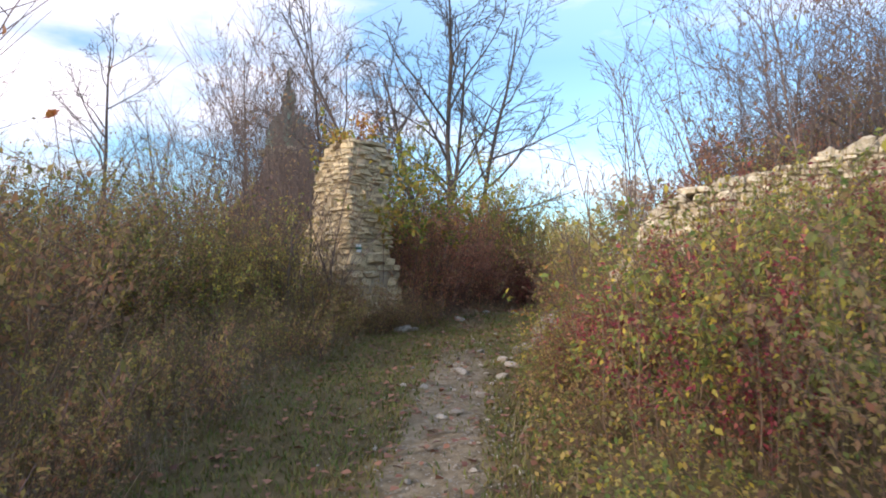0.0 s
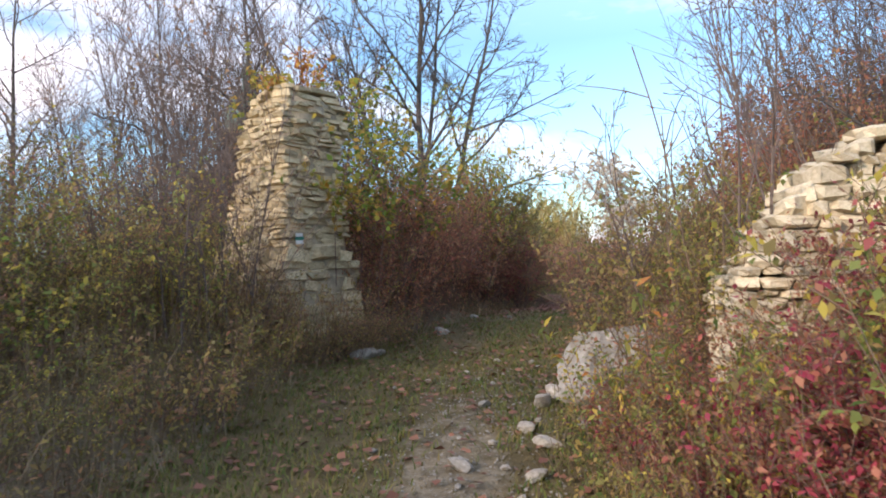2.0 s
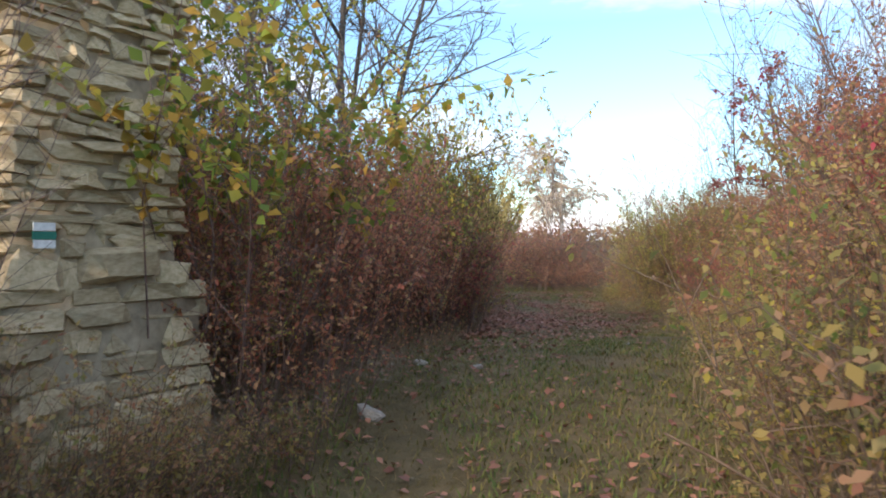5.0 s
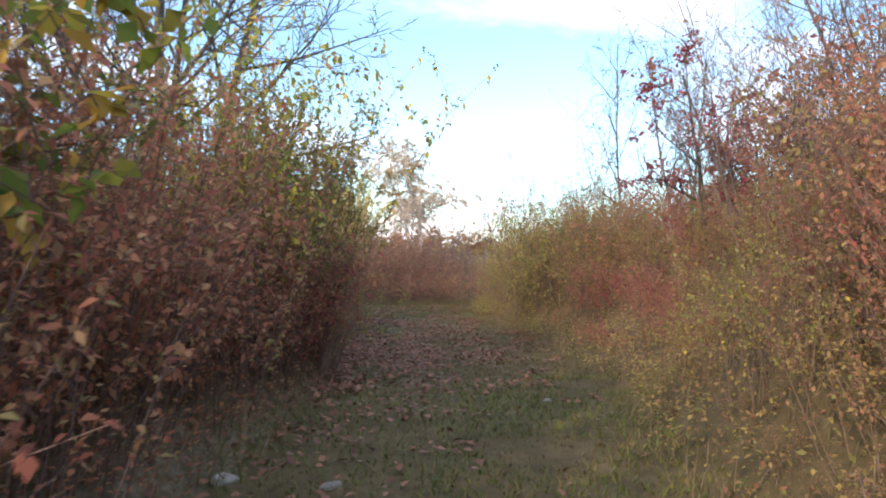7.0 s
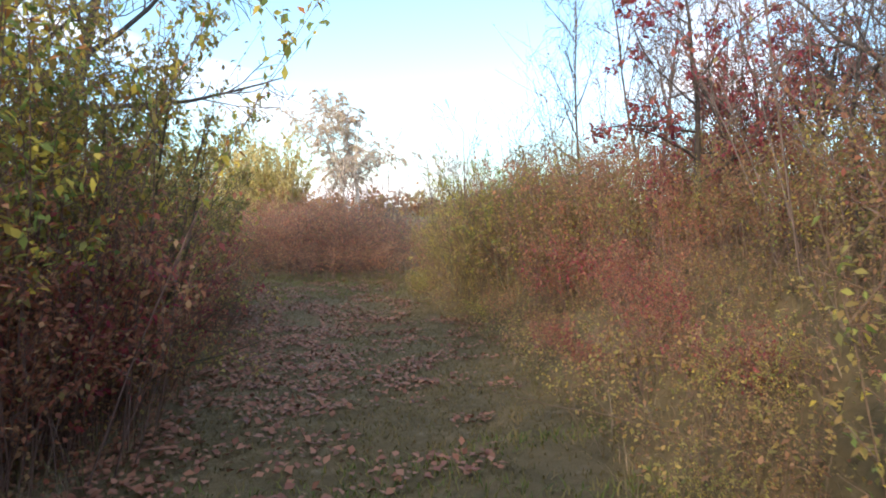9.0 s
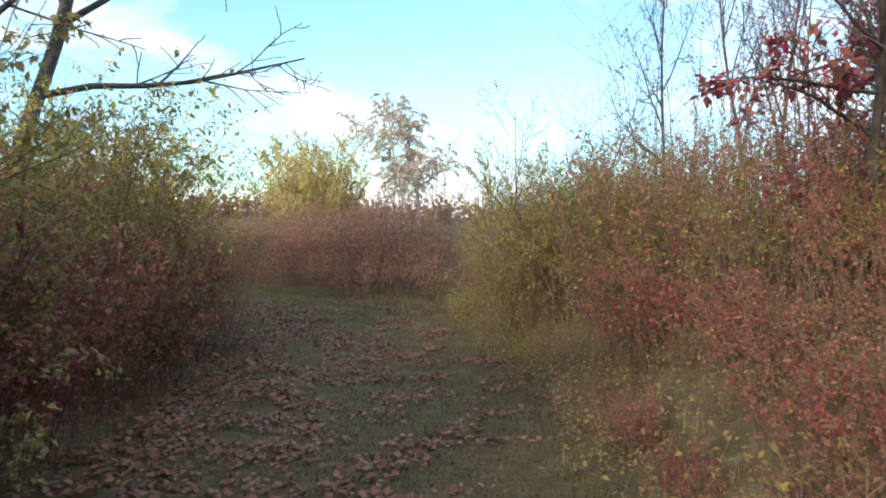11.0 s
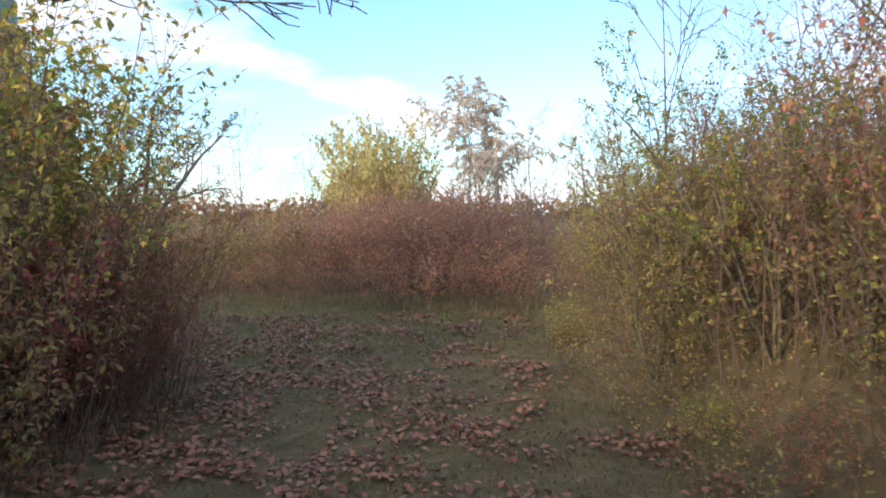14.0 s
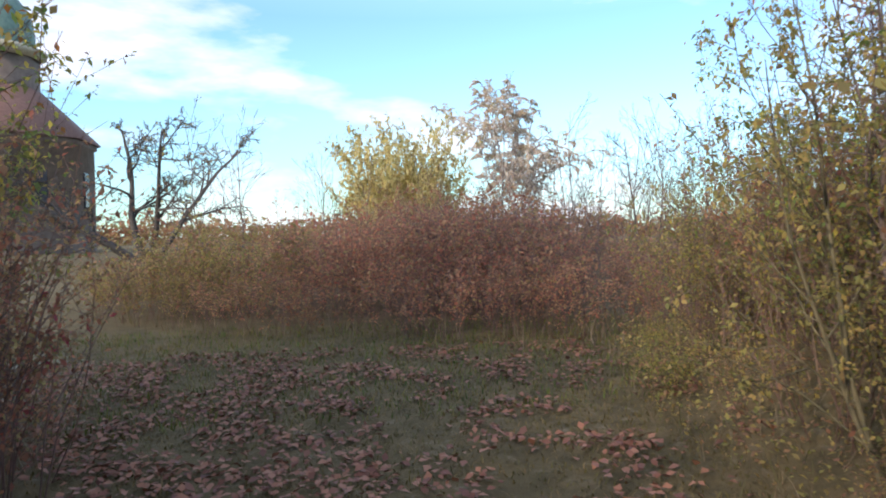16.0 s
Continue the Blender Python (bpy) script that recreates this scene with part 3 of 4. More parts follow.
def in_ruin(x, y):
    a, b = (x + 1.61) * 0.67 + (y - 11.64) * 0.74, -(x + 1.61) * 0.74 + (y - 11.64) * 0.67
    if -0.35 < a < 1.5 and -0.35 < b < 1.95:
        return True
    return 1.45 < x < 5.2 and 7.3 - 0.23 * (x - 1.78) - 0.3 < y < 8.1 - 0.23 * (x - 1.78)


def left_growth(rng, x, y):
    d = left_edge(y) - x
    if d < 0.3 or in_ruin(x, y) or (d > 3 and rng.uniform() < (0.25 if y < 12 else 0.45)):
        return
    if x < -1.5 and 10.6 < y < 13.4 and (x + 1.61) * 0.67 + (y - 11.64) * 0.74 < 0.5:
        (brown_shrub, olive_shrub, bramble)[rng.integers(3)].put(rng, x, y, rng.uniform(0.6, 1.0))
        return
    if y < 11.8 or (x < -2.6 and y < 15.5):
        if d < 1.2:
            kind, tall = (brown_shrub, bramble, olive_shrub)[rng.integers(3)], rng.uniform(0.65, 1.1)
        elif d < 2.4:
            kind, tall = (olive_shrub, brown_shrub, green_shrub, olive_shrub)[rng.integers(4)], rng.uniform(1.4, 1.95)
        else:
            kind, tall = (olive_shrub, brown_shrub, olive_shrub, brown_shrub, green_shrub)[rng.integers(5)], rng.uniform(1.85, 2.5)
    elif y < 18.6:
        if d < 0.95 or d > 4.5 and y > 14 or d > 2.0 and rng.uniform() < 0.5:
            return
        kind = (dogwood, dogwood, dogwood, brown_shrub)[rng.integers(4)]
        tall = rng.uniform(2.35, 2.8) if d > 1.5 else rng.uniform(1.7, 2.2)
    else:
        if d > 4.2 or d > 1.9 and rng.uniform() < 0.5:
            return
        if d < 1.0:
            kind, tall = (wine_shrub, dogwood, wine_shrub, brown_shrub)[rng.integers(4)], rng.uniform(1.2, 2.1)
        else:
            kind, tall = (dogwood, tall_olive, dogwood, wine_shrub)[rng.integers(4)], rng.uniform(2.3, 3.1)
    kind.put(rng, x, y, tall)


def right_growth(rng, x, y):
    d = x - right_edge(y)
    if d < 0.3 or in_ruin(x, y) or d > 5.6 or (x - 1.6) ** 2 + (y - 9.1) ** 2 < 0.5:
        return
    if d > 3 and rng.uniform() < 0.4:
        return
    if y < 10:
        if d < 0.8:
            kind, tall = (bramble, wine_shrub, brown_shrub, wine_shrub, green_shrub)[rng.integers(5)], rng.uniform(0.5, 0.85)
        elif d < 1.8:
            kind, tall = (green_shrub, olive_shrub, green_shrub, brown_shrub, green_shrub, wine_shrub)[rng.integers(6)] if y < 4.4 else (green_shrub, wine_shrub, brown_shrub, olive_shrub, wine_shrub)[rng.integers(5)], rng.uniform(0.85, 1.2)
        else:
            kind, tall = (brown_shrub, olive_shrub, green_shrub, green_shrub, dogwood)[rng.integers(5)], rng.uniform(0.85, 1.3)
        if y < 4.4 and d > 0.7:
            tall *= 1.2
        if x > 1.0 and 5.4 < y < 7.3:
            tall = min(tall, 0.88 if x < 2.2 else 1.0)
    else:
        open_part = float(step((y - 14) / 2) * (1 - step((y - 20.5) / 4)))
        late = float(step((y - 20.0) / 5))
        tall = (0.42 + 0.72 * min(d, 2.6)) * (1 - open_part) + (0.32 + 0.40 * min(d, 3.2)) * open_part
        tall *= rng.uniform(0.85, 1.2) * (1 + late * (0.9 - 0.3 * min(d, 2.6)))
        if y > 20 and d < 0.9:
            tall = rng.uniform(0.4, 0.8)
        if d < 0.9 and y < 19:
            kind = (low_shrub, olive_shrub, bramble, brown_shrub)[rng.integers(4)]
        elif y < 19:
            kind = (brown_shrub, dogwood, olive_shrub, wine_shrub, brown_shrub)[rng.integers(5)]
        else:
            kind = (brown_shrub, dogwood, olive_shrub, wine_shrub, dogwood)[rng.integers(5)] if y < 24.5 else (olive_shrub, green_shrub, brown_shrub, brown_shrub)[rng.integers(4)]
    kind.put(rng, x, y, tall)


def far_growth(rng, x, y):
    edge = np.interp(x, [-1, 2, 5, 7.5, 10, 16], [47, 38.5, 35.1, 34.0, 33.4, 32.6])
    if y < edge + 0.4:
        return
    bump = noise.noise(Vector((x * 0.22, y * 0.16, 3.0)))
    across = x - 0.22 * (y - 36)
    lobes = 0.75 * math.exp(-((across - 9.6) / 1.3) ** 2) + 0.5 * math.exp(-((across - 7.2) / 0.9) ** 2) - 0.5 * math.exp(-((across - 5.4) / 0.6) ** 2)
    tall = 1.55 + 1.1 * step((y - edge) / 12) + 0.9 * bump + lobes + rng.uniform(-0.45, 0.5)
    tall *= 0.62 + 0.38 * float(step((x - 0.5 - 0.1 * (y - 34)) / 6))
    if x < 4.8 + 0.12 * (y - 34):
        kind = (far_olive, far_olive, far_olive, far_brown)[rng.integers(4)]
    elif x > 11.2 + 0.22 * (y - 34):
        kind = (far_brown, thicket, far_russet, far_brown)[rng.integers(4)]
        tall *= 0.72
    else:
        kind = (far_russet, far_russet, far_russet, far_brown)[rng.integers(4)]
        tall *= 1.15
    kind.put(rng, x, y, tall)


scatter(1, -8.5, 0.2, 0.6, 11.8, 0.95, left_growth)
scatter(2, -5.0, 5.0, 11.8, 29.2, 0.92, left_growth)
scatter(3, 0.4, 6.6, 1.4, 11.0, 0.85, right_growth)
scatter(4, 1.4, 17.0, 11.0, 33.0, 0.84, right_growth)
# the hedge front, the yellow bush by the pillar and the growth that hides the broken wall's foot
front = np.random.default_rng(41)
for y in np.arange(14.1, 21.0, 0.6):
    dogwood.put(front, left_edge(y) - (1.15 if y < 16 else 0.85) + front.uniform(-0.12, 0.12), y, front.uniform(1.75, 2.3))
for x, y, h, kind in ((-1.0, 13.05, 3.4, broadleaf), (-0.6, 13.5, 3.2, broadleaf), (-1.3, 13.6, 3.6, broadleaf), (-0.9, 13.2, 2.0, tall_olive), (-0.75, 13.8, 2.3, dogwood), (-0.4, 14.3, 2.4, dogwood), (0.0, 15.0, 2.5, dogwood), (-0.7, 15.2, 2.7, dogwood), (-0.2, 16.2, 2.7, dogwood), (0.3, 17.0, 2.7, dogwood), (-0.3, 13.0, 1.6, dogwood),
                      (-2.6, 10.9, 1.5, olive_shrub), (-2.0, 10.9, 0.9, brown_shrub), (-1.2, 11.2, 0.6, bramble), (-0.9, 11.7, 0.55, bramble), (-3.1, 11.5, 1.7, olive_shrub)):
    kind.put(front, x, y, h)
for x in np.arange(1.25, 4.6, 0.42):
    (wine_shrub, dogwood, wine_shrub, olive_shrub)[front.integers(4)].put(front, x, 6.72 - 0.23 * (x - 1.78) + front.uniform(-0.1, 0.1), front.uniform(0.88, 1.02) if x < 2.1 else front.uniform(1.25, 1.5))
    (green_shrub, wine_shrub, olive_shrub, wine_shrub)[front.integers(4)].put(front, x + 0.1, 5.7 - 0.23 * (x - 1.78) + front.uniform(-0.15, 0.15), front.uniform(0.95, 1.25) + (0.2 if x > 2.2 else 0))
for x, y, h in ((1.3, 7.2, 0.6), (1.4, 7.7, 0.6), (2.2, 8.5, 1.1), (2.5, 9.2, 1.4), (1.2, 6.2, 0.7)):
    (olive_shrub, wine_shrub, brown_shrub)[front.integers(3)].put(front, x, y, h)
for x, y, h, kind in ((1.5, 5.5, 1.05, wine_shrub), (1.8, 5.9, 0.95, wine_shrub), (2.4, 5.7, 1.2, green_shrub), (1.2, 6.0, 0.8, olive_shrub)):
    kind.put(front, x, y, h)
for x, y, h in ((-3.2, 14.8, 4.6), (-3.8, 17.6, 5.4), (-4.6, 16.2, 4.8), (-6.2, 17.0, 4.6), (-2.9, 17.0, 5.0),
                (5.2, 9.7, 3.4), (6.4, 10.6, 3.8), (7.4, 12.0, 4.0), (8.2, 13.8, 4.0), (8.0, 17.2, 3.6)):
    thicket.put(front, x, y, h, wide=1.15)
for x, y, h, kind in ((1.2, 18.9, 4.6, tall_gold), (1.5, 19.9, 4.4, tall_olive), (1.6, 21.3, 3.2, tall_gold), (0.9, 21.0, 3.6, tall_olive), (2.0, 23.4, 3.2, tall_olive),
                      (2.1, 25.4, 3.3, tall_olive), (3.0, 27.4, 3.8, tall_olive), (2.7, 28.6, 3.4, tall_olive), (3.0, 29.9, 3.7, tall_gold), (2.1, 29.2, 3.6, tall_gold),
                      (-2.9, 10.7, 1.7, tall_olive), (-2.3, 10.9, 1.9, thicket), (-3.0, 11.5, 2.2, thicket), (-1.9, 11.1, 1.0, brown_shrub)):
    kind.put(front, x, y, h)
for y in np.arange(18.7, 29.2, 0.62):
    (wine_shrub, dogwood, wine_shrub, brown_shrub)[front.integers(4)].put(front, left_edge(y) - 0.6 + front.uniform(-0.12, 0.12), y, front.uniform(1.75, 2.3))
for x in np.arange(2.4, 15.0, 0.85):
    y = np.interp(x, [2, 5, 7.5, 10, 16], [38.2, 34.7, 33.5, 33.0, 32.4]) + front.uniform(0.2, 0.8)
    kind = far_olive if x < 4.6 else (far_russet, far_brown, far_russet)[front.integers(3)] if x < 11.5 else far_brown
    kind.put(front, x, y, front.uniform(1.3, 1.8))
for x, y, h in ((8.4, 36.6, 2.8), (9.2, 36.4, 3.1), (10.0, 36.8, 3.15), (9.6, 37.6, 3.3), (10.7, 37.2, 2.9), (8.9, 37.6, 3.2), (7.2, 36.6, 2.9), (7.8, 37.4, 2.8), (6.7, 37.2, 2.7), (11.3, 37.6, 2.6)):
    far_russet.put(front, x, y, h)
for x, y, h in ((3.4, 38.4, 2.5), (4.2, 37.6, 2.6), (4.9, 37.0, 2.4), (3.9, 38.8, 2.7)):
    far_olive.put(front, x, y, h)
for x, y, h, kind in ((1.1, 6.9, 1.5, slim_shrub), (1.3, 6.6, 1.2, slim_shrub), (1.3, 6.3, 0.7, wine_shrub), (1.55, 6.1, 0.75, wine_shrub), (1.1, 6.2, 0.6, bramble),
                      (1.5, 7.9, 0.75, brown_shrub), (2.1, 9.6, 1.5, brown_shrub), (2.4, 10.2, 1.6, olive_shrub), (2.2, 8.2, 1.7, olive_shrub)):
    kind.put(front, x, y, h)
for x, y, h, kind in ((4.0, 27.5, 2.4, tall_brown), (4.15, 28.2, 2.2, tall_brown), (3.9, 26.9, 2.3, tall_brown), (4.2, 27.9, 1.9, dogwood), (3.6, 28.9, 2.6, tall_brown), (3.5, 28.0, 3.9, tall_gold), (3.0, 27.0, 4.4, tall_gold), (3.3, 26.2, 3.6, tall_olive)):
    kind.put(front, x, y, h)
# unseen growth behind and beside the start of the lane, added to shade it
for x, y, h in ((-6.5, -5.0, 8.0), (-7.5, -2.5, 7.0), (-9.0, -8.0, 9.0), (-6.0, -10.0, 8.0)):
    bare_tree.put(front, x, y, h, wide=h / 9)
for x, y in ((-3.4, -1.2), (-4.4, -2.4), (-3.6, -3.6), (-5.4, -0.8), (-4.6, 0.2), (-3.1, 0.0), (-5.6, -3.6), (-3.2, -5.0), (-4.6, -5.4)):
    olive_shrub.put(front, x, y, 2.4)


# bare clumps out of view on the left, added to half-shade the lane
for x, y, h in ((-6.3, 6.0, 4.8), (-7.3, 5.3, 5.2), (-8.3, 4.7, 5.4)):
    thicket.put(front, x, y, h, wide=1.3)
for x, y, h, kind in ((1.6, 18.5, 4.4, tall_gold), (1.9, 19.6, 4.4, tall_olive), (1.7, 20.6, 4.3, tall_gold), (-2.6, 14.4, 4.0, thicket), (-2.2, 16.0, 4.0, thicket), (-1.4, 17.6, 3.8, thicket)):
    kind.put(front, x, y, h, wide=1.05)


for x, y, h in ((-4.6, 21.0, 3.2), (-5.6, 20.6, 3.4), (-6.4, 21.5, 3.3)):
    thicket.put(front, x, y, h, wide=1.1)
for x, y, h, kind in ((-4.6, 18.6, 3.4, tall_olive), (-5.6, 18.2, 3.2, tall_brown), (-3.9, 19.4, 3.3, tall_brown), (1.75, 6.45, 1.05, wine_shrub), (2.05, 6.3, 1.1, dogwood), (2.4, 6.35, 1.15, wine_shrub), (2.0, 4.6, 1.35, wine_shrub), (2.35, 4.9, 1.4, wine_shrub),
                      (-1.2, 11.0, 0.8, brown_shrub), (-0.75, 11.65, 0.65, brown_shrub), (-0.45, 12.1, 0.6, bramble), (-1.0, 11.35, 0.85, brown_shrub), (-1.55, 10.9, 1.1, brown_shrub),
                      (-3.8, 9.2, 2.5, tall_olive), (-4.4, 9.9, 2.8, tall_olive), (-4.8, 8.8, 2.5, tall_olive)):
    kind.put(front, x, y, h)


def bank_foot(rng, x, y):
    d = x - right_edge(y)
    if 0.1 < d < 2.4 and not in_ruin(x, y) and (x - 1.6) ** 2 + (y - 9.1) ** 2 > 0.6:
        low_shrub.put(rng, x, y, rng.uniform(0.25, 0.42) + 0.16 * d)


def left_foot(rng, x, y):
    d = left_edge(y) - x
    if 0.05 < d < 1.3 and not in_ruin(x, y):
        low_shrub.put(rng, x, y, rng.uniform(0.25, 0.4) + 0.2 * d)


scatter(21, 1.0, 10.0, 9.8, 24.0, 0.72, bank_foot)
scatter(22, -4.0, 5.0, 1.0, 30.0, 0.7, left_foot)
scatter(5, -1.0, 24.0, 33.0, 46.0, 1.5, far_growth)
scatter(6, 2.0, 30.0, 46.0, 58.0, 2.4, far_growth)

rng = np.random.default_rng(77)
# single trees
big_tree.put(rng, 0.3, 28.6, 13.8, turn=20, wide=1.05)
bare_tree.put(rng, -13.0, 26.0, 12.0, wide=1.5, label="slender bare tree rising behind the bushes")
fruit_tree.put(rng, -3.9, 70.0, 11.5, wide=1.5)
birch.put(rng, 19.8, 64.0, 10.2, wide=1.4)
willow.put(rng, 10.6, 55.0, 6.6, wide=0.95)
wine_tree.put(rng, 9.7, 20.4, 4.0)
wine_tree.put(rng, 10.9, 20.6, 3.8)
bare_tree.put(rng, 11.6, 25.8, 7.5, wide=0.5, label="slender bare tree on top of the bank")
bare_tree.put(rng, 12.6, 24.6, 8.0, wide=0.6, label="slender bare tree on top of the bank")
for x, y, h in ((11.4, 17.8, 5.6), (13.2, 19.6, 6.0), (10.2, 14.0, 5.0), (7.6, 10.8, 4.4), (14.5, 22.5, 6.0), (6.6, 9.6, 4.0), (8.8, 12.0, 4.6), (8.6, 16.4, 4.6), (9.7, 18.2, 5.0), (10.8, 20.4, 5.0), (5.6, 10.2, 3.8), (9.4, 15.2, 5.2)):
    crooked_tree.put(rng, x, y, h, wide=0.7)
for x, y, h in ((-1.3, 14.6, 4.2), (2.2, 20.2, 3.7), (2.6, 21.6, 3.5), (2.9, 24.6, 3.6), (3.1, 27.4, 4.1), (9.9, 26.0, 3.2), (10.3, 28.4, 3.0)):
    leafy_tree.put(rng, x, y, h)
leafy_tree.put(rng, 9.3, 27.0, 3.3, wide=0.7)
for x, y, h in ((9.6, 27.2, 4.4), (10.2, 26.4, 4.4)):
    sapling.put(rng, x, y, h, wide=0.9)
for x, y, h in ((-2.6, 15.2, 8.5), (-5.2, 18.0, 8.0), (-8.6, 21.0, 7.0), (-4.4, 23.5, 9.0), (-5.5, 26.0, 9.0)):
    bare_tree.put(rng, x, y, h, wide=h / 9 * 0.7)


def bare_left(rng, x, y):
    if x < left_edge(y) - 2.2 and not in_ruin(x, y):
        if -x / y > 0.40:
            thicket.put(rng, x, y, rng.uniform(2.2, 3.0))
        else:
            kind = (thicket, sapling)[rng.integers(2)]
            kind.put(rng, x, y, rng.uniform(3.2, 4.3) if kind is thicket else rng.uniform(4.0, 6.5))


def bare_right(rng, x, y):
    if x > right_edge(y) + 2.9 and not in_ruin(x, y):
        (thicket, sapling)[rng.integers(2)].put(rng, x, y, rng.uniform(2.8, 4.8))


scatter(11, -15, 1, 12.6, 34.0, 2.4, bare_left)
# unseen shrubs behind the left growth, added to shade the far thicket's foot
for x, y, h in ((-1.2, 25.2, 3.7), (-0.6, 27.2, 3.8), (-1.6, 28.6, 4.0), (-0.4, 30.0, 3.8), (-2.6, 26.6, 4.0), (-1.4, 31.2, 3.8)):
    tall_olive.put(rng, x, y, h)
scatter(12, 4, 15, 7.0, 30.0, 1.7, bare_right)
for x, y, h in ((-1.95, 10.5, 4.2), (-2.3, 10.6, 3.6), (-2.6, 11.0, 4.4), (-2.9, 11.4, 3.8), (-1.75, 10.9, 2.6), (-3.4, 11.2, 4.6), (-2.1, 10.2, 3.4), (-2.5, 10.3, 3.0), (-1.85, 10.7, 3.4), (-2.8, 10.7, 3.6), (-2.2, 9.8, 2.8), (-3.0, 10.1, 3.2)):
    sapling.put(rng, x, y, h, wide=0.5)
for x, y, h in ((2.15, 7.6, 3.2), (2.4, 8.2, 3.6), (1.75, 8.6, 2.5), (3.0, 8.8, 3.8)):
    sapling.put(rng, x, y, h, wide=0.55)
for x, y, h in ((4.4, 44.0, 5.2), (3.7, 43.0, 5.0), (6.6, 46.0, 4.6), (8.0, 48.0, 4.4), (20, 50, 6), (22, 52, 5.5), (24, 56, 6), (26, 52, 6), (17, 52, 5), (28, 60, 7)):
    sapling.put(rng, x, y, h)
bare_tree.put(rng, 19.2, 49.0, 6.4, wide=0.8)
for _ in range(14):
    x, y = rng.uniform(10.8, 15.5), rng.uniform(36.5, 42)
    sapling.put(rng, x, y, rng.uniform(2.7, 3.5), wide=0.7)
for _ in range(22):
    x, y = rng.uniform(12, 23), rng.uniform(42, 50)
    sapling.put(rng, x, y, rng.uniform(4.6, 6.4), wide=1.0)
for _ in range(34):
    x = rng.uniform(-1, 36)
    y = rng.uniform(48, 64)
    if x > 1 + (58 - y) * 0.2:
        sapling.put(rng, x, y, rng.uniform(3.4, 5.4))


# ---- the church on the meadow ----
def ring_solid(name, rings, sides, mat, turn=0.0, flat=True):
    """A many-sided turned body from (radius, height) rings."""
    v, f = [], []
    for r, z in rings:
        for k in range(sides):
            a = 2 * math.pi * (k + 0.5) / sides + turn
            v.append((r * math.cos(a), r * math.sin(a), z))
    for i in range(len(rings) - 1):
        for k in range(sides):
            n = (k + 1) % sides
            f.append((i * sides + k, i * sides + n, (i + 1) * sides + n, (i + 1) * sides + k))
    f.append(tuple(range((len(rings) - 1) * sides, len(rings) * sides)))
    me = mesh_from(name, v, f, mat)
    return me if flat else smooth(me)


def build_church():
    plaster = plain_material("church_plaster", (0.13, 0.095, 0.076), (0.22, 0.16, 0.125), 1.5)
    trim = plain_material("church_trim", (0.34, 0.29, 0.2), (0.48, 0.42, 0.3), 3)
    tiles = plain_material("roof_tiles", (0.12, 0.064, 0.050), (0.21, 0.115, 0.088), 4)
    copper = plain_material("green_copper", (0.085, 0.14, 0.11), (0.19, 0.27, 0.215), 1.2, 0.6)
    glass = plain_material("dark_glass", (0.02, 0.02, 0.025), (0.04, 0.04, 0.05), 2, 0.2)
    root = tagged(new("church"), "round old church with tiled roof and green copper dome", "church")
    root.matrix_basis = pose(-20.6, 91.0, float(height(-20.6, 91.0))) @ Matrix.Diagonal((0.93, 0.93, 1, 1))
    wall = part("wall", ring_solid("wall", [(8.2, -0.5), (8.2, 9.4), (8.45, 9.5), (8.45, 9.9)], 8, plaster), root)
    part("roof", ring_solid("roof", [(8.8, 9.9), (8.8, 10.05), (3.7, 14.6)], 8, tiles), root, "brown tiled roof")
    part("drum", ring_solid("drum", [(3.6, 14.0), (3.6, 17.4)], 8, plaster), root)
    part("cornice", ring_solid("cornice", [(3.65, 17.3), (4.3, 17.6), (4.35, 18.0), (3.7, 18.3)], 16, trim), root)
    part("dome", ring_solid("dome", [(3.3, 18.2), (3.35, 19.3), (3.2, 20.6), (2.7, 21.8), (1.9, 22.8), (1.1, 23.3), (0.95, 23.5)], 16, copper, flat=False), root, "green copper dome")
    part("lantern", ring_solid("lantern", [(0.85, 23.4), (0.85, 25.0), (1.2, 25.1), (1.2, 25.3), (0.85, 26.0), (0.35, 26.9), (0.15, 28.5), (0.03, 29.8)], 8, copper), root, "copper-clad lantern with spire")
    bm = bmesh.new()
    bmesh.ops.create_cube(bm, size=1, matrix=Matrix.Diagonal((1.3, 0.3, 3.2, 1)))
    bmesh.ops.bevel(bm, geom=bm.edges[:], offset=0.08, segments=1, affect="EDGES")
    pane = bm_mesh("window", bm, glass)
    for k in range(8):
        a = 2 * math.pi * k / 8
        w = part("window", pane, wall)
        w.matrix_basis = pose(math.cos(a) * 7.6, math.sin(a) * 7.6, 5.6, 0, 0, math.degrees(a) + 90)


build_church()


# ---- distance ----
def far_wood(seed, x0, x1, y, tall, name, label):
    rng = np.random.default_rng(seed)
    pts = []
    for x in np.arange(x0, x1, 1.1):
        h = tall * (0.65 + 0.35 * noise.noise(Vector((x * 0.06, y * 0.01, seed)))) * rng.uniform(0.75, 1.1)
        c = np.array([x, y + rng.uniform(-4, 4), 0.0])
        n = 60
        q = rng.normal(0, 1, (n, 3)) * np.array([1.0, 1.0, h * 0.3]) + c + np.array([0, 0, h * 0.5])
        pts.append(q[q[:, 2] > 0])
    pts = np.concatenate(pts)
    v, f = leaf_quads(rng, pts, 1.1, 0.2, 0.7)
    return tagged(new(name, mesh_from(name, v, f, BROWN)), label, "woodland", kind="stuff")


far_wood(1, -150, 160, 150, 6.5, "far_woodland", "distant hazy band of brown autumn woodland")


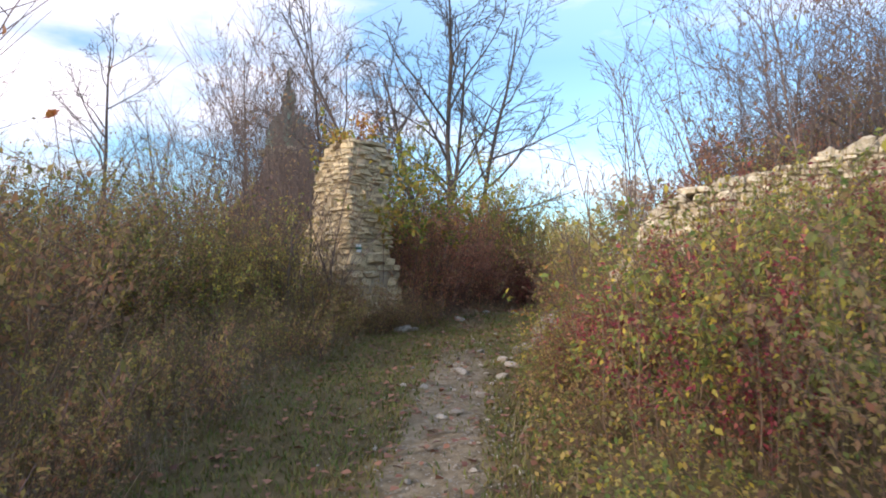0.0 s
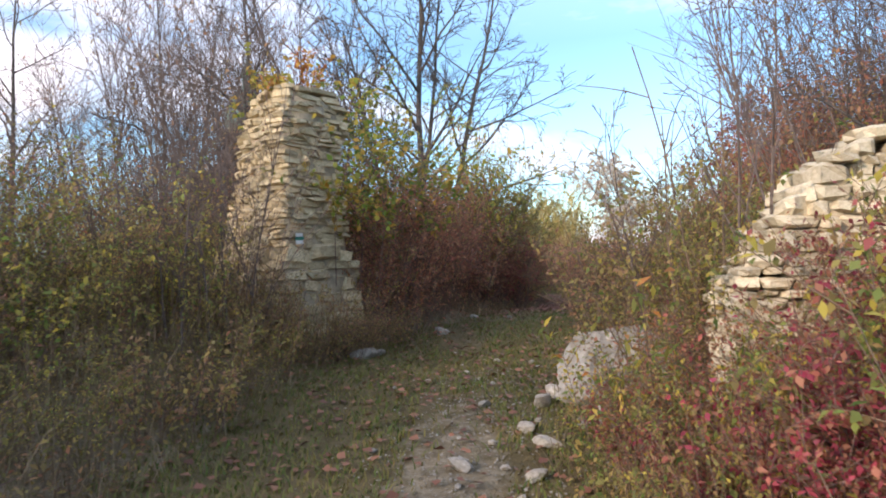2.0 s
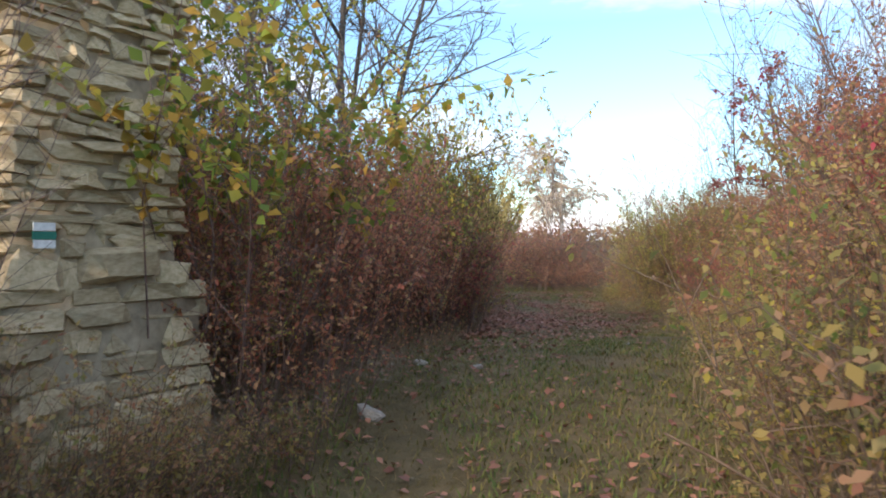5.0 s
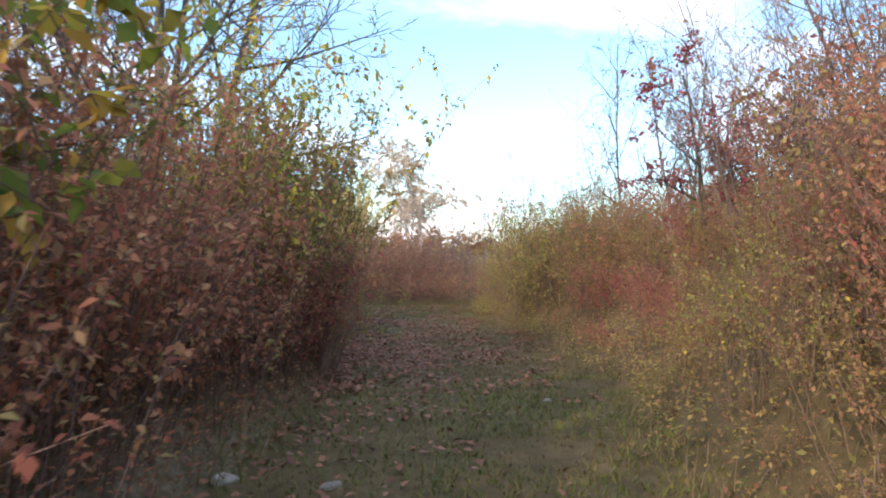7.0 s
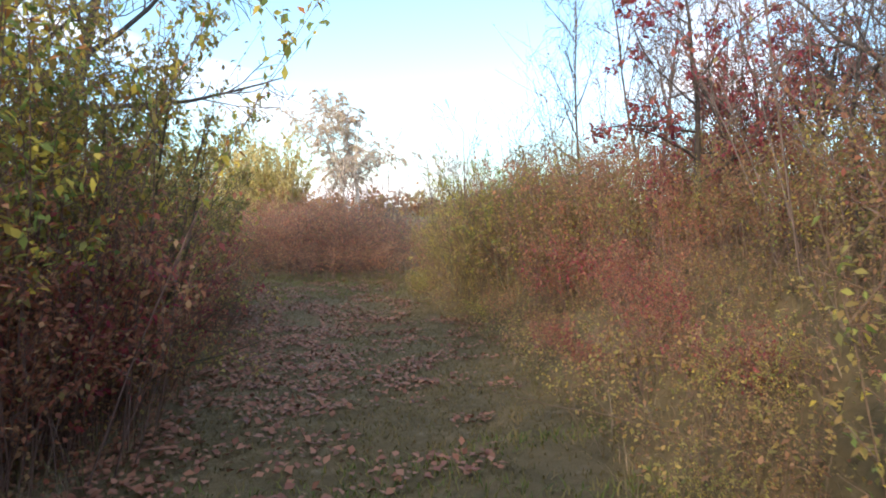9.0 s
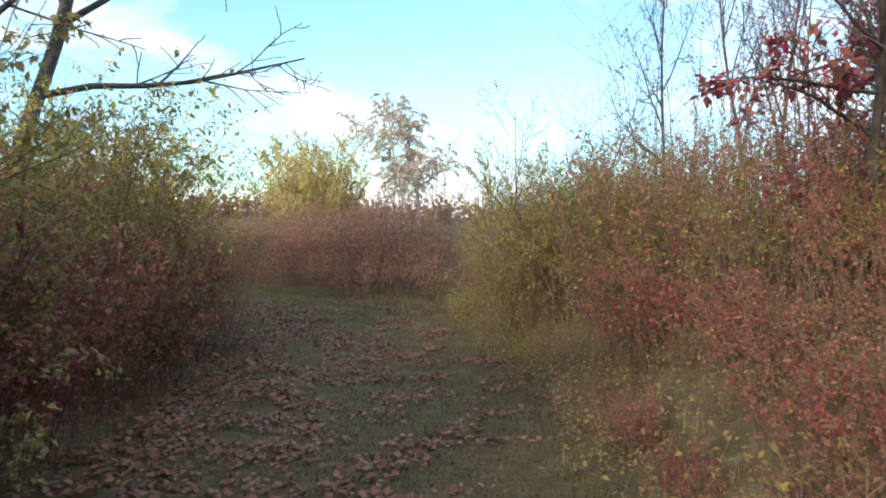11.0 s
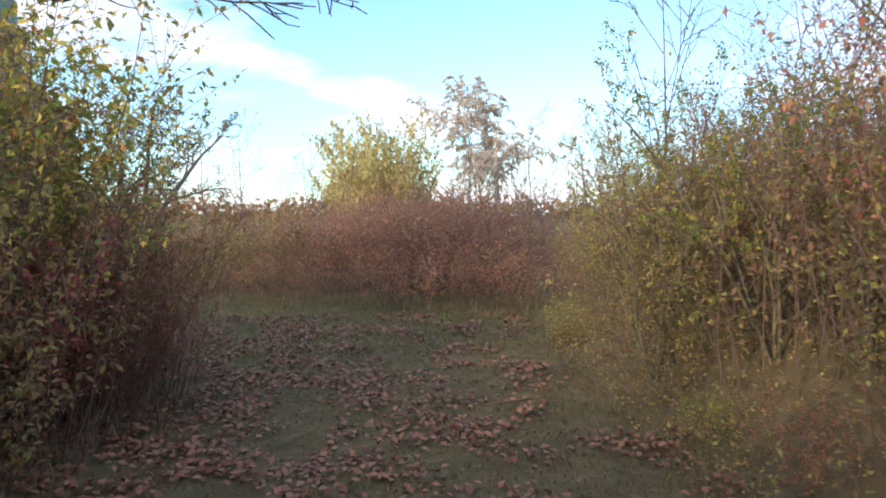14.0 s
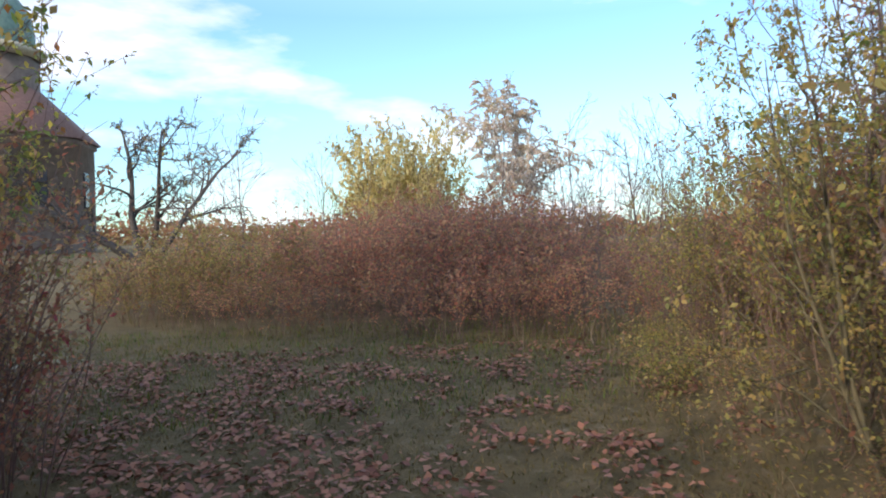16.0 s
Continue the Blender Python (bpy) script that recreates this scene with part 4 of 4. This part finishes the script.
# ---- the ruin ----
def rough_stone(seed, sharp=0.16):
    """A unit stone: a chamfered block knocked out of true."""
    rng = np.random.default_rng(seed)
    bm = bmesh.new()
    bmesh.ops.create_cube(bm, size=1)
    bmesh.ops.bevel(bm, geom=bm.edges[:], offset=sharp, segments=1, affect="EDGES")
    skew = rng.normal(0, 0.16, 4)
    for v in bm.verts:
        v.co.z *= 1 + skew[0] * v.co.x * 1.4
        v.co.x *= 1 + skew[1] * v.co.z * 1.4
        v.co.y *= 1 + skew[2] * v.co.x + skew[3] * v.co.z
        v.co += Vector(rng.normal(0, 0.055, 3))
    return bm


def field_stone(seed, fine=2, rough=0.0):
    rng = np.random.default_rng(seed)
    bm = bmesh.new()
    bmesh.ops.create_icosphere(bm, subdivisions=fine, radius=0.5)
    o = Vector(rng.uniform(0, 50, 3))
    cuts = [(Vector(rng.normal(0, 1, 3)).normalized(), rng.uniform(0.24, 0.42)) for _ in range(9)]
    for v in bm.verts:
        v.co *= 1 + 0.35 * noise.noise(v.co * 2.2 + o)
        for n, far in cuts:
            over = v.co.dot(n) - far
            if over > 0:
                v.co -= n * over * 0.92
        v.co += Vector(rng.normal(0, 0.008 if fine < 3 else 0.003, 3))
        if rough:
            crack = abs(noise.noise(Vector((v.co.x * 5, v.co.y * 5, v.co.z * 9)) + o))
            v.co *= 1 + rough * (noise.noise(v.co * 4.5 + o) + 0.5 * noise.noise(v.co * 11 + o)) - 1.2 * rough * max(0.0, 0.16 - crack) / 0.16
    return bm


BLOCKS = [bm_mesh("stone", rough_stone(400 + i), STONE) for i in range(14)]
PALE_BLOCKS = [bm_mesh("stone", rough_stone(430 + i, 0.2), STONE_PALE) for i in range(12)]
ROCKS = [bm_mesh("rock", field_stone(450 + i), ROCK) for i in range(10)]


def lay_course(rng, root, meshes, origin, along, inward, s0, s1, z, h, deep, fill, size=1.0, loose=0.7):
    """One course of stones along a face."""
    s = s0 + rng.uniform(-0.03, 0.03)
    turn = math.atan2(along.y, along.x)
    while s < s1 - 0.04:
        w = min(size * (rng.uniform(0.1, 0.3) + (rng.uniform() < 0.25) * rng.uniform(0.1, 0.3)), s1 - s + 0.05)
        if w < 0.05:
            break
        d = deep * rng.uniform(0.8, 1.2)
        out = rng.normal(-0.004, 0.024)
        c = origin + along * (s + w / 2) + inward * (d / 2 - out)
        if rng.uniform() < fill:
            ob = part("stone", meshes[int(rng.integers(len(meshes)))], root)
            ob.matrix_basis = (Matrix.Translation((c.x, c.y, z + h * (0.5 + rng.normal(0, 0.16) * loose))) @ Euler((rng.normal(0, 0.06) * loose, rng.normal(0, 0.085) * loose, turn + rng.normal(0, 0.09) * loose)).to_matrix().to_4x4()
                               @ Matrix.Diagonal((w * 1.03, d, h * (1.02 + rng.uniform(-0.22, 0.48) * loose), 1)))
        s += w


def core_mesh(name, levels, mat):
    """A rough solid from plan outlines at several heights: (z, [corner, ...])."""
    n = len(levels[0][1])
    v = [(p[0], p[1], z) for z, ring in levels for p in ring]
    f = []
    for i in range(len(levels) - 1):
        for k in range(n):
            j = (k + 1) % n
            f.append((i * n + k, i * n + j, (i + 1) * n + j, (i + 1) * n + k))
    f.append(tuple(range((len(levels) - 1) * n, len(levels) * n)))
    return mesh_from(name, v, f, mat)


K = Vector((-1.61, 11.64, 0))
E1, E2 = Vector((0.67, 0.74, 0)).normalized(), Vector((-0.74, 0.67, 0)).normalized()


def pillar_limits(z):
    """How far the pillar reaches along its shaded and its sunlit face at a height, and where its corner stands."""
    a1 = np.interp(z, [0, 1.52, 1.54, 1.9, 2.5, 3.0, 3.2, 3.55, 3.9], [1.25, 1.22, 1.06, 1.03, 0.96, 0.94, 1.10, 1.10, 0.75])
    b1 = np.interp(z, [0, 1.0, 2.0, 3.0, 3.7, 3.95], [2.05, 1.8, 1.35, 0.98, 0.8, 0.55])
    a0 = np.interp(z, [0, 1.5, 2.6, 3.1, 3.9], [-0.03, 0.0, 0.08, 0.02, 0.2])
    b0 = np.interp(z, [0, 1.5, 3.0, 3.9], [-0.03, 0.0, 0.06, 0.1])
    return a0, a1, b0, b1


def build_pillar():
    root = tagged(new("ruined_gate_pillar"), "ruined gate pillar of rough layered limestone overgrown with stems", "ruin")
    rng = np.random.default_rng(5)
    levels = []
    for z in np.arange(0.1, 3.75, 0.25):
        a0, a1, b0, b1 = pillar_limits(z)
        a0, a1, b0, b1 = a0 + 0.036, a1 - 0.038, b0 + 0.036, b1 - 0.038
        ring = [K + E1 * a + E2 * b for a, b in ((a0, b0), (a1, b0), (a1, b1), (a0, b1))]
        levels.append((z, ring))
    part("core", core_mesh("core", levels, MORTAR), root, "earthy rubble core")
    z = 0.2
    while z < 3.7:
        h = rng.uniform(0.045, 0.105) if z > 1.55 else rng.uniform(0.10, 0.19)
        a0, a1, b0, b1 = pillar_limits(z + h / 2)
        fill = 1.0 if z < 3.4 else 0.85
        lay_course(rng, root, BLOCKS, K + E2 * b0, E1, E2, a0, a1, z, h, 0.3, fill, 1.0 if z > 1.5 else 1.5, 0.7 if z > 1.5 else 0.25)
        lay_course(rng, root, BLOCKS, K + E1 * a0, E2, E1, b0 + 0.12, b1, z, h, 0.26, fill, 0.62)
        lay_course(rng, root, BLOCKS, K + E1 * a1, E2, -E1, b0 + 0.2, b1, z, h, 0.28, 0.97, 1.0 if z > 1.5 else 1.4, 0.7 if z > 1.5 else 0.25)
        z += h * 1.0
    # trail sign painted on the shaded face
    sign = tagged(new("trail_mark"), "painted hiking trail mark, white with a green bar, on stone", "sign")
    sign.matrix_basis = Matrix.Translation(K + E1 * 0.17 - E2 * 0.062 + Vector((0, 0, 1.80))) @ Matrix(((E1.x, E2.x, 0), (E1.y, E2.y, 0), (0, 0, 1))).to_4x4()
    white = plain_material("white_paint", (0.55, 0.55, 0.52), (0.8, 0.8, 0.77), 30, 0.6)
    green = plain_material("green_paint", (0.02, 0.14, 0.10), (0.03, 0.20, 0.14), 30, 0.6)
    for dz, mat, w in ((0.045, white, 0.11), (0.0, green, 0.12), (-0.045, white, 0.11)):
        bm = bmesh.new()
        bmesh.ops.create_cube(bm, size=1, matrix=Matrix.Translation((0, 0, dz)) @ Matrix.Diagonal((w, 0.008, 0.042, 1)))
        part("stripe", bm_mesh("stripe", bm, mat), sign)


def build_wall():
    root = tagged(new("ruined_wall"), "broken sunlit wall of pale limestone rubble on the bank", "ruin")
    rng = np.random.default_rng(8)
    o, along = Vector((1.78, 7.25, 0)), Vector((0.96, -0.22, 0)).normalized()
    inward = Vector((0.22, 0.96, 0)).normalized()
    top = lambda s: np.interp(s, [0, 0.15, 0.45, 0.8, 1.3, 1.9, 2.5, 3.1], [1.25, 1.5, 1.95, 2.2, 2.3, 2.42, 2.62, 2.75])
    for s in np.arange(0.0, 3.0, 0.25):
        ring = [o + along * (s + a) + inward * b for a, b in ((0.05, 0.05), (0.30, 0.05), (0.30, 0.66), (0.05, 0.66))]
        part("core", core_mesh("core", [(0.3, ring), (top(s) - 0.16, ring)], MORTAR), root)
    z = 0.3
    while z < 2.75:
        h = rng.uniform(0.04, 0.105)
        s0 = next((s for s in np.arange(0, 3.1, 0.03) if top(s) > z + h * 0.6), 3.1)
        lay_course(rng, root, PALE_BLOCKS, o, along, inward, s0, 3.1, z, h, 0.3, 0.95, 0.5)
        lay_course(rng, root, PALE_BLOCKS, o + along * s0, inward, along, 0.2, 0.7, z, h, 0.25, 0.95)
        z += h
    part("core", core_mesh("core", [(0.2, [o + along * a + inward * b for a, b in ((0.0, 0.1), (3.0, 0.1), (3.0, 0.6), (0.0, 0.6))]),
                                    (1.1, [o + along * a + inward * b for a, b in ((0.1, 0.1), (3.0, 0.1), (3.0, 0.6), (0.1, 0.6))])], MORTAR), root)


build_pillar()
build_wall()
crest = np.random.default_rng(61)
for a, b, h, kind in ((0.75, 0.5, 0.75, "orange"), (0.5, 0.8, 0.55, "gold"), (0.25, 0.4, 0.35, "gold")):
    ob = make_shrub(600 + int(a * 100), h, 0.4, 7, 150, 0.085, ORANGE if kind == "orange" else GOLD, TWIG, low=0.2, twigs=4)
    ob.name = "maple_seedling"
    tagged(ob, "small orange-leaved maple seedling growing on the ruin's top", "plant", "seedlings on the ruin")
    spot = K + E1 * a + E2 * b
    ob.matrix_basis = pose(spot.x, spot.y, 3.66, 0, 0, 40)


def put_rock(rng, x, y, sx, sy, sz, sink=0.25, label="pale limestone rock lying on the ground", group="loose stones"):
    ob = tagged(new("rock", ROCKS[int(rng.integers(len(ROCKS)))]), label, "stone", group)
    ob.matrix_basis = pose(x, y, float(height(x, y)) + sz * (0.5 - sink), float(rng.normal(0, 8)), float(rng.normal(0, 8)), float(rng.uniform(0, 360))) @ Matrix.Diagonal((sx, sy, sz, 1))
    return ob


rng = np.random.default_rng(91)
# the boulder at the foot of the broken wall, with its rubble
big = bm_mesh("boulder", field_stone(471, 4, 0.13), ROCK)
boulder = tagged(new("boulder", big), "large pale limestone boulder beside the lane", "boulder")
boulder.matrix_basis = pose(1.72, 9.35, float(height(1.72, 9.35)) + 0.17, 8, -12, 35) @ Matrix.Diagonal((1.25, 0.95, 0.95, 1))
for _ in range(46):
    x, y = rng.normal(1.5, 0.27), rng.normal(8.9, 0.6)
    s = rng.uniform(0.08, 0.24)
    put_rock(rng, x, y, s * 1.3, s, s * 0.8, label="chunk of broken limestone in the rubble", group="rubble by the boulder")
for x, y, s in ((-0.62, 11.38, 0.26), (-0.72, 11.3, 0.2), (-0.5, 11.5, 0.16), (0.31, 13.1, 0.2), (0.95, 15.0, 0.12), (1.5, 14.72, 0.1), (0.2, 7.53, 0.15), (0.49, 8.99, 0.12),
                (0.7, 8.2, 0.14), (0.35, 6.6, 0.1), (0.1, 5.9, 0.11), (0.62, 7.4, 0.13), (0.8, 7.9, 0.15), (-0.2, 6.9, 0.08), (4.0, 16.6, 0.07)):
    put_rock(rng, x, y, s * 1.5, s, s * 0.7)
for _ in range(80):
    y = rng.uniform(2.0, 11.5)
    x = np.interp(y, [0, 4, 8, 11], [0.0, 0.1, 0.35, 0.7]) + rng.normal(0, 0.42)
    s = rng.uniform(0.02, 0.075)
    put_rock(rng, x, y, s * 1.4, s, s * 0.7, label="small pale stone trodden into the lane", group="stones on the lane")


# ---- grass, herbs and fallen leaves ----
def blades(rng, x, y, tall, lean, width):
    """Grass blades of two bent segments at the given feet."""
    n = len(x)
    foot = np.stack([x, y, height(x, y) - 0.01], -1)
    az = rng.uniform(0, 2 * math.pi, n)
    d = np.stack([np.cos(az), np.sin(az), np.zeros(n)], -1)
    s = np.stack([-np.sin(az), np.cos(az), np.zeros(n)], -1) * (width * rng.uniform(0.6, 1.4, n))[:, None]
    h = (tall * rng.uniform(0.45, 1.25, n))[:, None]
    l = (lean * rng.uniform(0.1, 1.6, n))[:, None] * h
    mid = foot + np.array([0, 0, 0.6]) * h + d * l * 0.35
    tip = foot + np.array([0, 0, 1.0]) * h + d * l
    v = np.stack([foot - s, foot + s, mid + s * 0.7, mid - s * 0.7, tip], 1).reshape(-1, 3)
    b = np.arange(n) * 5
    f = [tuple(q) for q in np.stack([b, b + 1, b + 2, b + 3], -1)] + [tuple(q) for q in np.stack([b + 3, b + 2, b + 4], -1)]
    return v, f


def lane_points(rng, n, y0, y1, over=0.0, bias=1.0):
    y = y0 + (y1 - y0) * rng.uniform(0, 1, n) ** bias
    l, r = left_edge(y) - over, right_edge(np.clip(y, -10, 34)) + over
    return l + (r - l) * rng.uniform(0, 1, n), y


def clear_of_ruin(x, y):
    keep = np.array([not in_ruin(a, b) for a, b in zip(x, y)])
    return x[keep], y[keep]


def stuff(name, data, mat, label, category):
    return tagged(new(name, mesh_from(name, *data, mat)), label, category, kind="stuff")


rng = np.random.default_rng(123)
x, y = lane_points(rng, 90000, 0.8, 35.0, 0.3)
worn = np.abs(x - np.interp(y, [-5, 0, 4, 8, 11, 14, 20], [-0.3, -0.15, -0.1, 0.15, 0.4, 1.2, 4.0])) < 0.3
clump = np.array([noise.noise(Vector((a * 0.9, b * 0.9, 5.0))) for a, b in zip(x, y)])
keep = ~(worn & (y < 9.5) & (rng.uniform(0, 1, len(x)) < 0.85)) & (clump > -0.5 + rng.uniform(-0.2, 0.2, len(x))) & ((y < 14) | (y > 29) | (x > 0.55 * left_edge(y) + 0.45 * right_edge(np.clip(y, -10, 34))) | (rng.uniform(0, 1, len(x)) < 0.5))
fresh = keep & (y < 18) & (clump > -0.42 + 0.012 * np.maximum(y - 11, 0) ** 1.3)
keep = keep & ~fresh
stuff("turf", blades(rng, x[fresh], y[fresh], 0.058, 1.2, 0.0055), FRESH, "fresh green turf beside the trodden track", "grass")
stuff("turf", blades(rng, x[keep], y[keep], 0.045, 1.3, 0.005), TURF, "short green turf mixed with yellowed blades", "grass")
# taller grass along the far verge and the meadow
x, y = rng.uniform(-6, 13, 16000), rng.uniform(29.5, 35.5, 16000)
stuff("verge_grass", blades(rng, x, y, 0.085, 0.6, 0.006), FRESH, "green verge grass before the far thicket", "grass")
x, y = rng.uniform(2, 14, 400), None
y = np.interp(x, [2, 5, 7.5, 10, 16], [38.0, 34.8, 33.7, 33.1, 32.5]) + rng.normal(0, 0.35, len(x))
stuff("dry_grass", blades(rng, x, y, 0.42, 0.6, 0.005), STRAW, "tall dry grass at the foot of the far thicket", "grass")


def edge_points(rng, n, y0, y1, side, inner, outer):
    y = rng.uniform(y0, y1, n)
    d = inner + (outer - inner) * rng.uniform(0, 1, n) ** 1.3
    x = right_edge(np.clip(y, -10, 34)) + d if side > 0 else left_edge(y) - d
    return clear_of_ruin(x, y)


x, y = edge_points(rng, 4600, 0.6, 32.5, 1, -0.1, 2.2)
stuff("dry_grass", blades(rng, x, y, 0.27, 1.2, 0.003), STRAW, "dry straw-coloured grass covering the bank", "grass")
x, y = edge_points(rng, 7000, 0.3, 31.0, -1, -0.1, 1.8)
stuff("dry_grass", blades(rng, x, y, 0.28, 1.2, 0.003), STRAW, "dry bent grass under the bushes", "grass")
x, y = edge_points(rng, 3200, 0.3, 11.5, -1, 0.3, 3.4)
stuff("dry_grass", blades(rng, x, y, 0.75, 0.8, 0.003), STRAW, "tall dry stalks between the bushes", "grass")


def herbs(rng, x, y, tall, size):
    pts = np.stack([x, y, height(x, y) + tall * rng.uniform(0.02, 1, len(x)) ** 1.4], -1)
    return leaf_quads(rng, pts, size, 0.2, 0.6)


for side, y0, y1, n, tall, mat, label in ((1, 0.8, 32, 15000, 0.5, OLIVE, "low yellow-green herbs on the bank"), (1, 0.8, 32, 10000, 0.55, BROWN, "withered brown herbs on the bank"),
                                          (1, 1.0, 10, 5000, 0.6, GREEN, "green herbs at the bank's foot"),
                                          (-1, 0.5, 31, 13000, 0.45, BROWN, "withered brown herbs under the bushes"), (-1, 0.5, 12, 6000, 0.5, OLIVE, "low green herbs under the bushes"),
                                          (-1, 12, 31, 9000, 1.3, RUSSET, "fallen russet leaves caught in low twigs")):
    x, y = edge_points(rng, n, y0, y1, side, 0.0, 3.2)
    stuff("herbs", herbs(rng, x, y, tall, 0.042), mat, label, "herbs")

# fallen leaves: few on the first stretch, thick along the left side further on
x, y = lane_points(rng, 44000, 9.0, 33.0, 0.6, 0.75)
side = (x - left_edge(y)) / (right_edge(np.clip(y, -10, 34)) - left_edge(y))
keep = rng.uniform(0, 1, len(x)) < np.clip(step((y - 13) / 9) * (1.1 - (1.0 + 0.9 * (1 - step((y - 18) / 4))) * side + 1.9 * np.array([noise.noise(Vector((p * 1.5, q * 1.5, 9.0))) for p, q in zip(x, y)]) - 0.2) + 0.08, 0, 1)
x, y = clear_of_ruin(x[keep], y[keep])
stuff("leaf_litter", leaf_quads(rng, np.stack([x, y, height(x, y) + rng.uniform(0.012, 0.06, len(x))], -1), 0.066, 0.0, 0.7, 0.45), LITTER, "brown fallen leaves strewn over the lane", "leaves")
x, y = lane_points(rng, 1500, 1.0, 12.0, 0.4)
x, y = clear_of_ruin(x, y)
stuff("leaf_litter", leaf_quads(rng, np.stack([x, y, height(x, y) + rng.uniform(0.012, 0.04, len(x))], -1), 0.07, 0.0, 0.75, 0.75), LITTER, "scattered brown leaves on the stony lane", "leaves")
x, y = lane_points(rng, 5200, 0.8, 10.5, 0.0)
x = np.interp(y, [0, 4, 8, 11], [-0.05, 0.05, 0.35, 0.75]) + rng.normal(0, 0.4, len(x))
stuff("gravel", leaf_quads(rng, np.stack([x, y, height(x, y) + 0.006], -1), 0.022, 0.0, 0.8, 0.5), ROCK, "fine limestone gravel in the trodden earth", "gravel")


def stalk(seed, label, start, direction, length, r, sag=0.0, twigs=0, leaf=None):
    """A single bent dead stem, with a few side twigs or an end leaf."""
    rng = np.random.default_rng(seed)
    p = wander(rng, (0, 0, -0.03), direction, length, 7, 0.06, -sag)
    root = tagged(new("dead_stalk"), label, "plant")
    root.matrix_basis = Matrix.Translation(start)
    part("stem", smooth(mesh_from("stem", *tubes([(p, r, r * 0.4)], 5), TWIG_TAN)), root)
    for k in range(twigs):
        i = 2 + k % 5
        q = wander(rng, p[i], rng.normal(0, 0.6, 3) + np.array([0, 0, 0.5]), length * 0.22, 3, 0.15)
        part("twig", mesh_from("twig", *tubes([(q, r * 0.5, r * 0.25)], 4), TWIG_TAN), root)
    if leaf:
        part("leaf", mesh_from("leaf", *leaf_quads(rng, np.repeat(p[-1:], 7, 0) + rng.normal(0, 0.03, (7, 3)), 0.16, 0.5, 0.8), leaf), root, "orange maple leaves")


def on_ground(x, y):
    return (x, y, float(height(x, y)))


stalk(1, "pale bare dead branch arching out of the bank", on_ground(2.15, 9.9), (-0.75, 0.1, 0.75), 1.25, 0.011, 0.05, 3)
stalk(2, "thin bare sapling stem with orange leaves at its tip", on_ground(-4.4, 8.0), (0.02, 0.0, 1.0), 3.0, 0.012, 0.0, 2, ORANGE)
stalk(3, "dry bent reed stalk by the lane", on_ground(-2.35, 4.6), (0.45, -0.1, 0.8), 1.0, 0.008, 0.04)
stalk(4, "dry bent reed stalk by the lane", on_ground(-2.2, 5.6), (0.5, 0.2, 0.9), 1.2, 0.006, 0.05)
stalk(5, "dead grass stalk leaning from the bank", on_ground(6.2, 15.6), (-0.85, 0.15, 0.45), 1.4, 0.006, 0.02, 2)
stalk(6, "dead grass stalk leaning from the bank", on_ground(5.9, 17.2), (-0.9, -0.1, 0.4), 1.5, 0.006, 0.02, 2)
stalk(7, "fallen dry branch beside the lane", on_ground(8.6, 27.4), (-0.9, -0.3, 0.12), 1.7, 0.012, 0.01, 4)
for i, (x, y, h) in enumerate(((2.0, 7.9, 2.6), (2.25, 8.3, 3.0), (1.85, 8.2, 2.2))):
    stalk(20 + i, "tall thin leafless shoot beside the broken wall", on_ground(x, y), (-0.15 + 0.1 * i, 0.0, 1.0), h, 0.011, 0.0, 5)

# plants grown but not set anywhere are taken out again
for kind in KINDS:
    for i, ob in enumerate(kind.made):
        if i not in kind.used:
            for o in (*ob.children_recursive, ob):
                bpy.data.objects.remove(o)
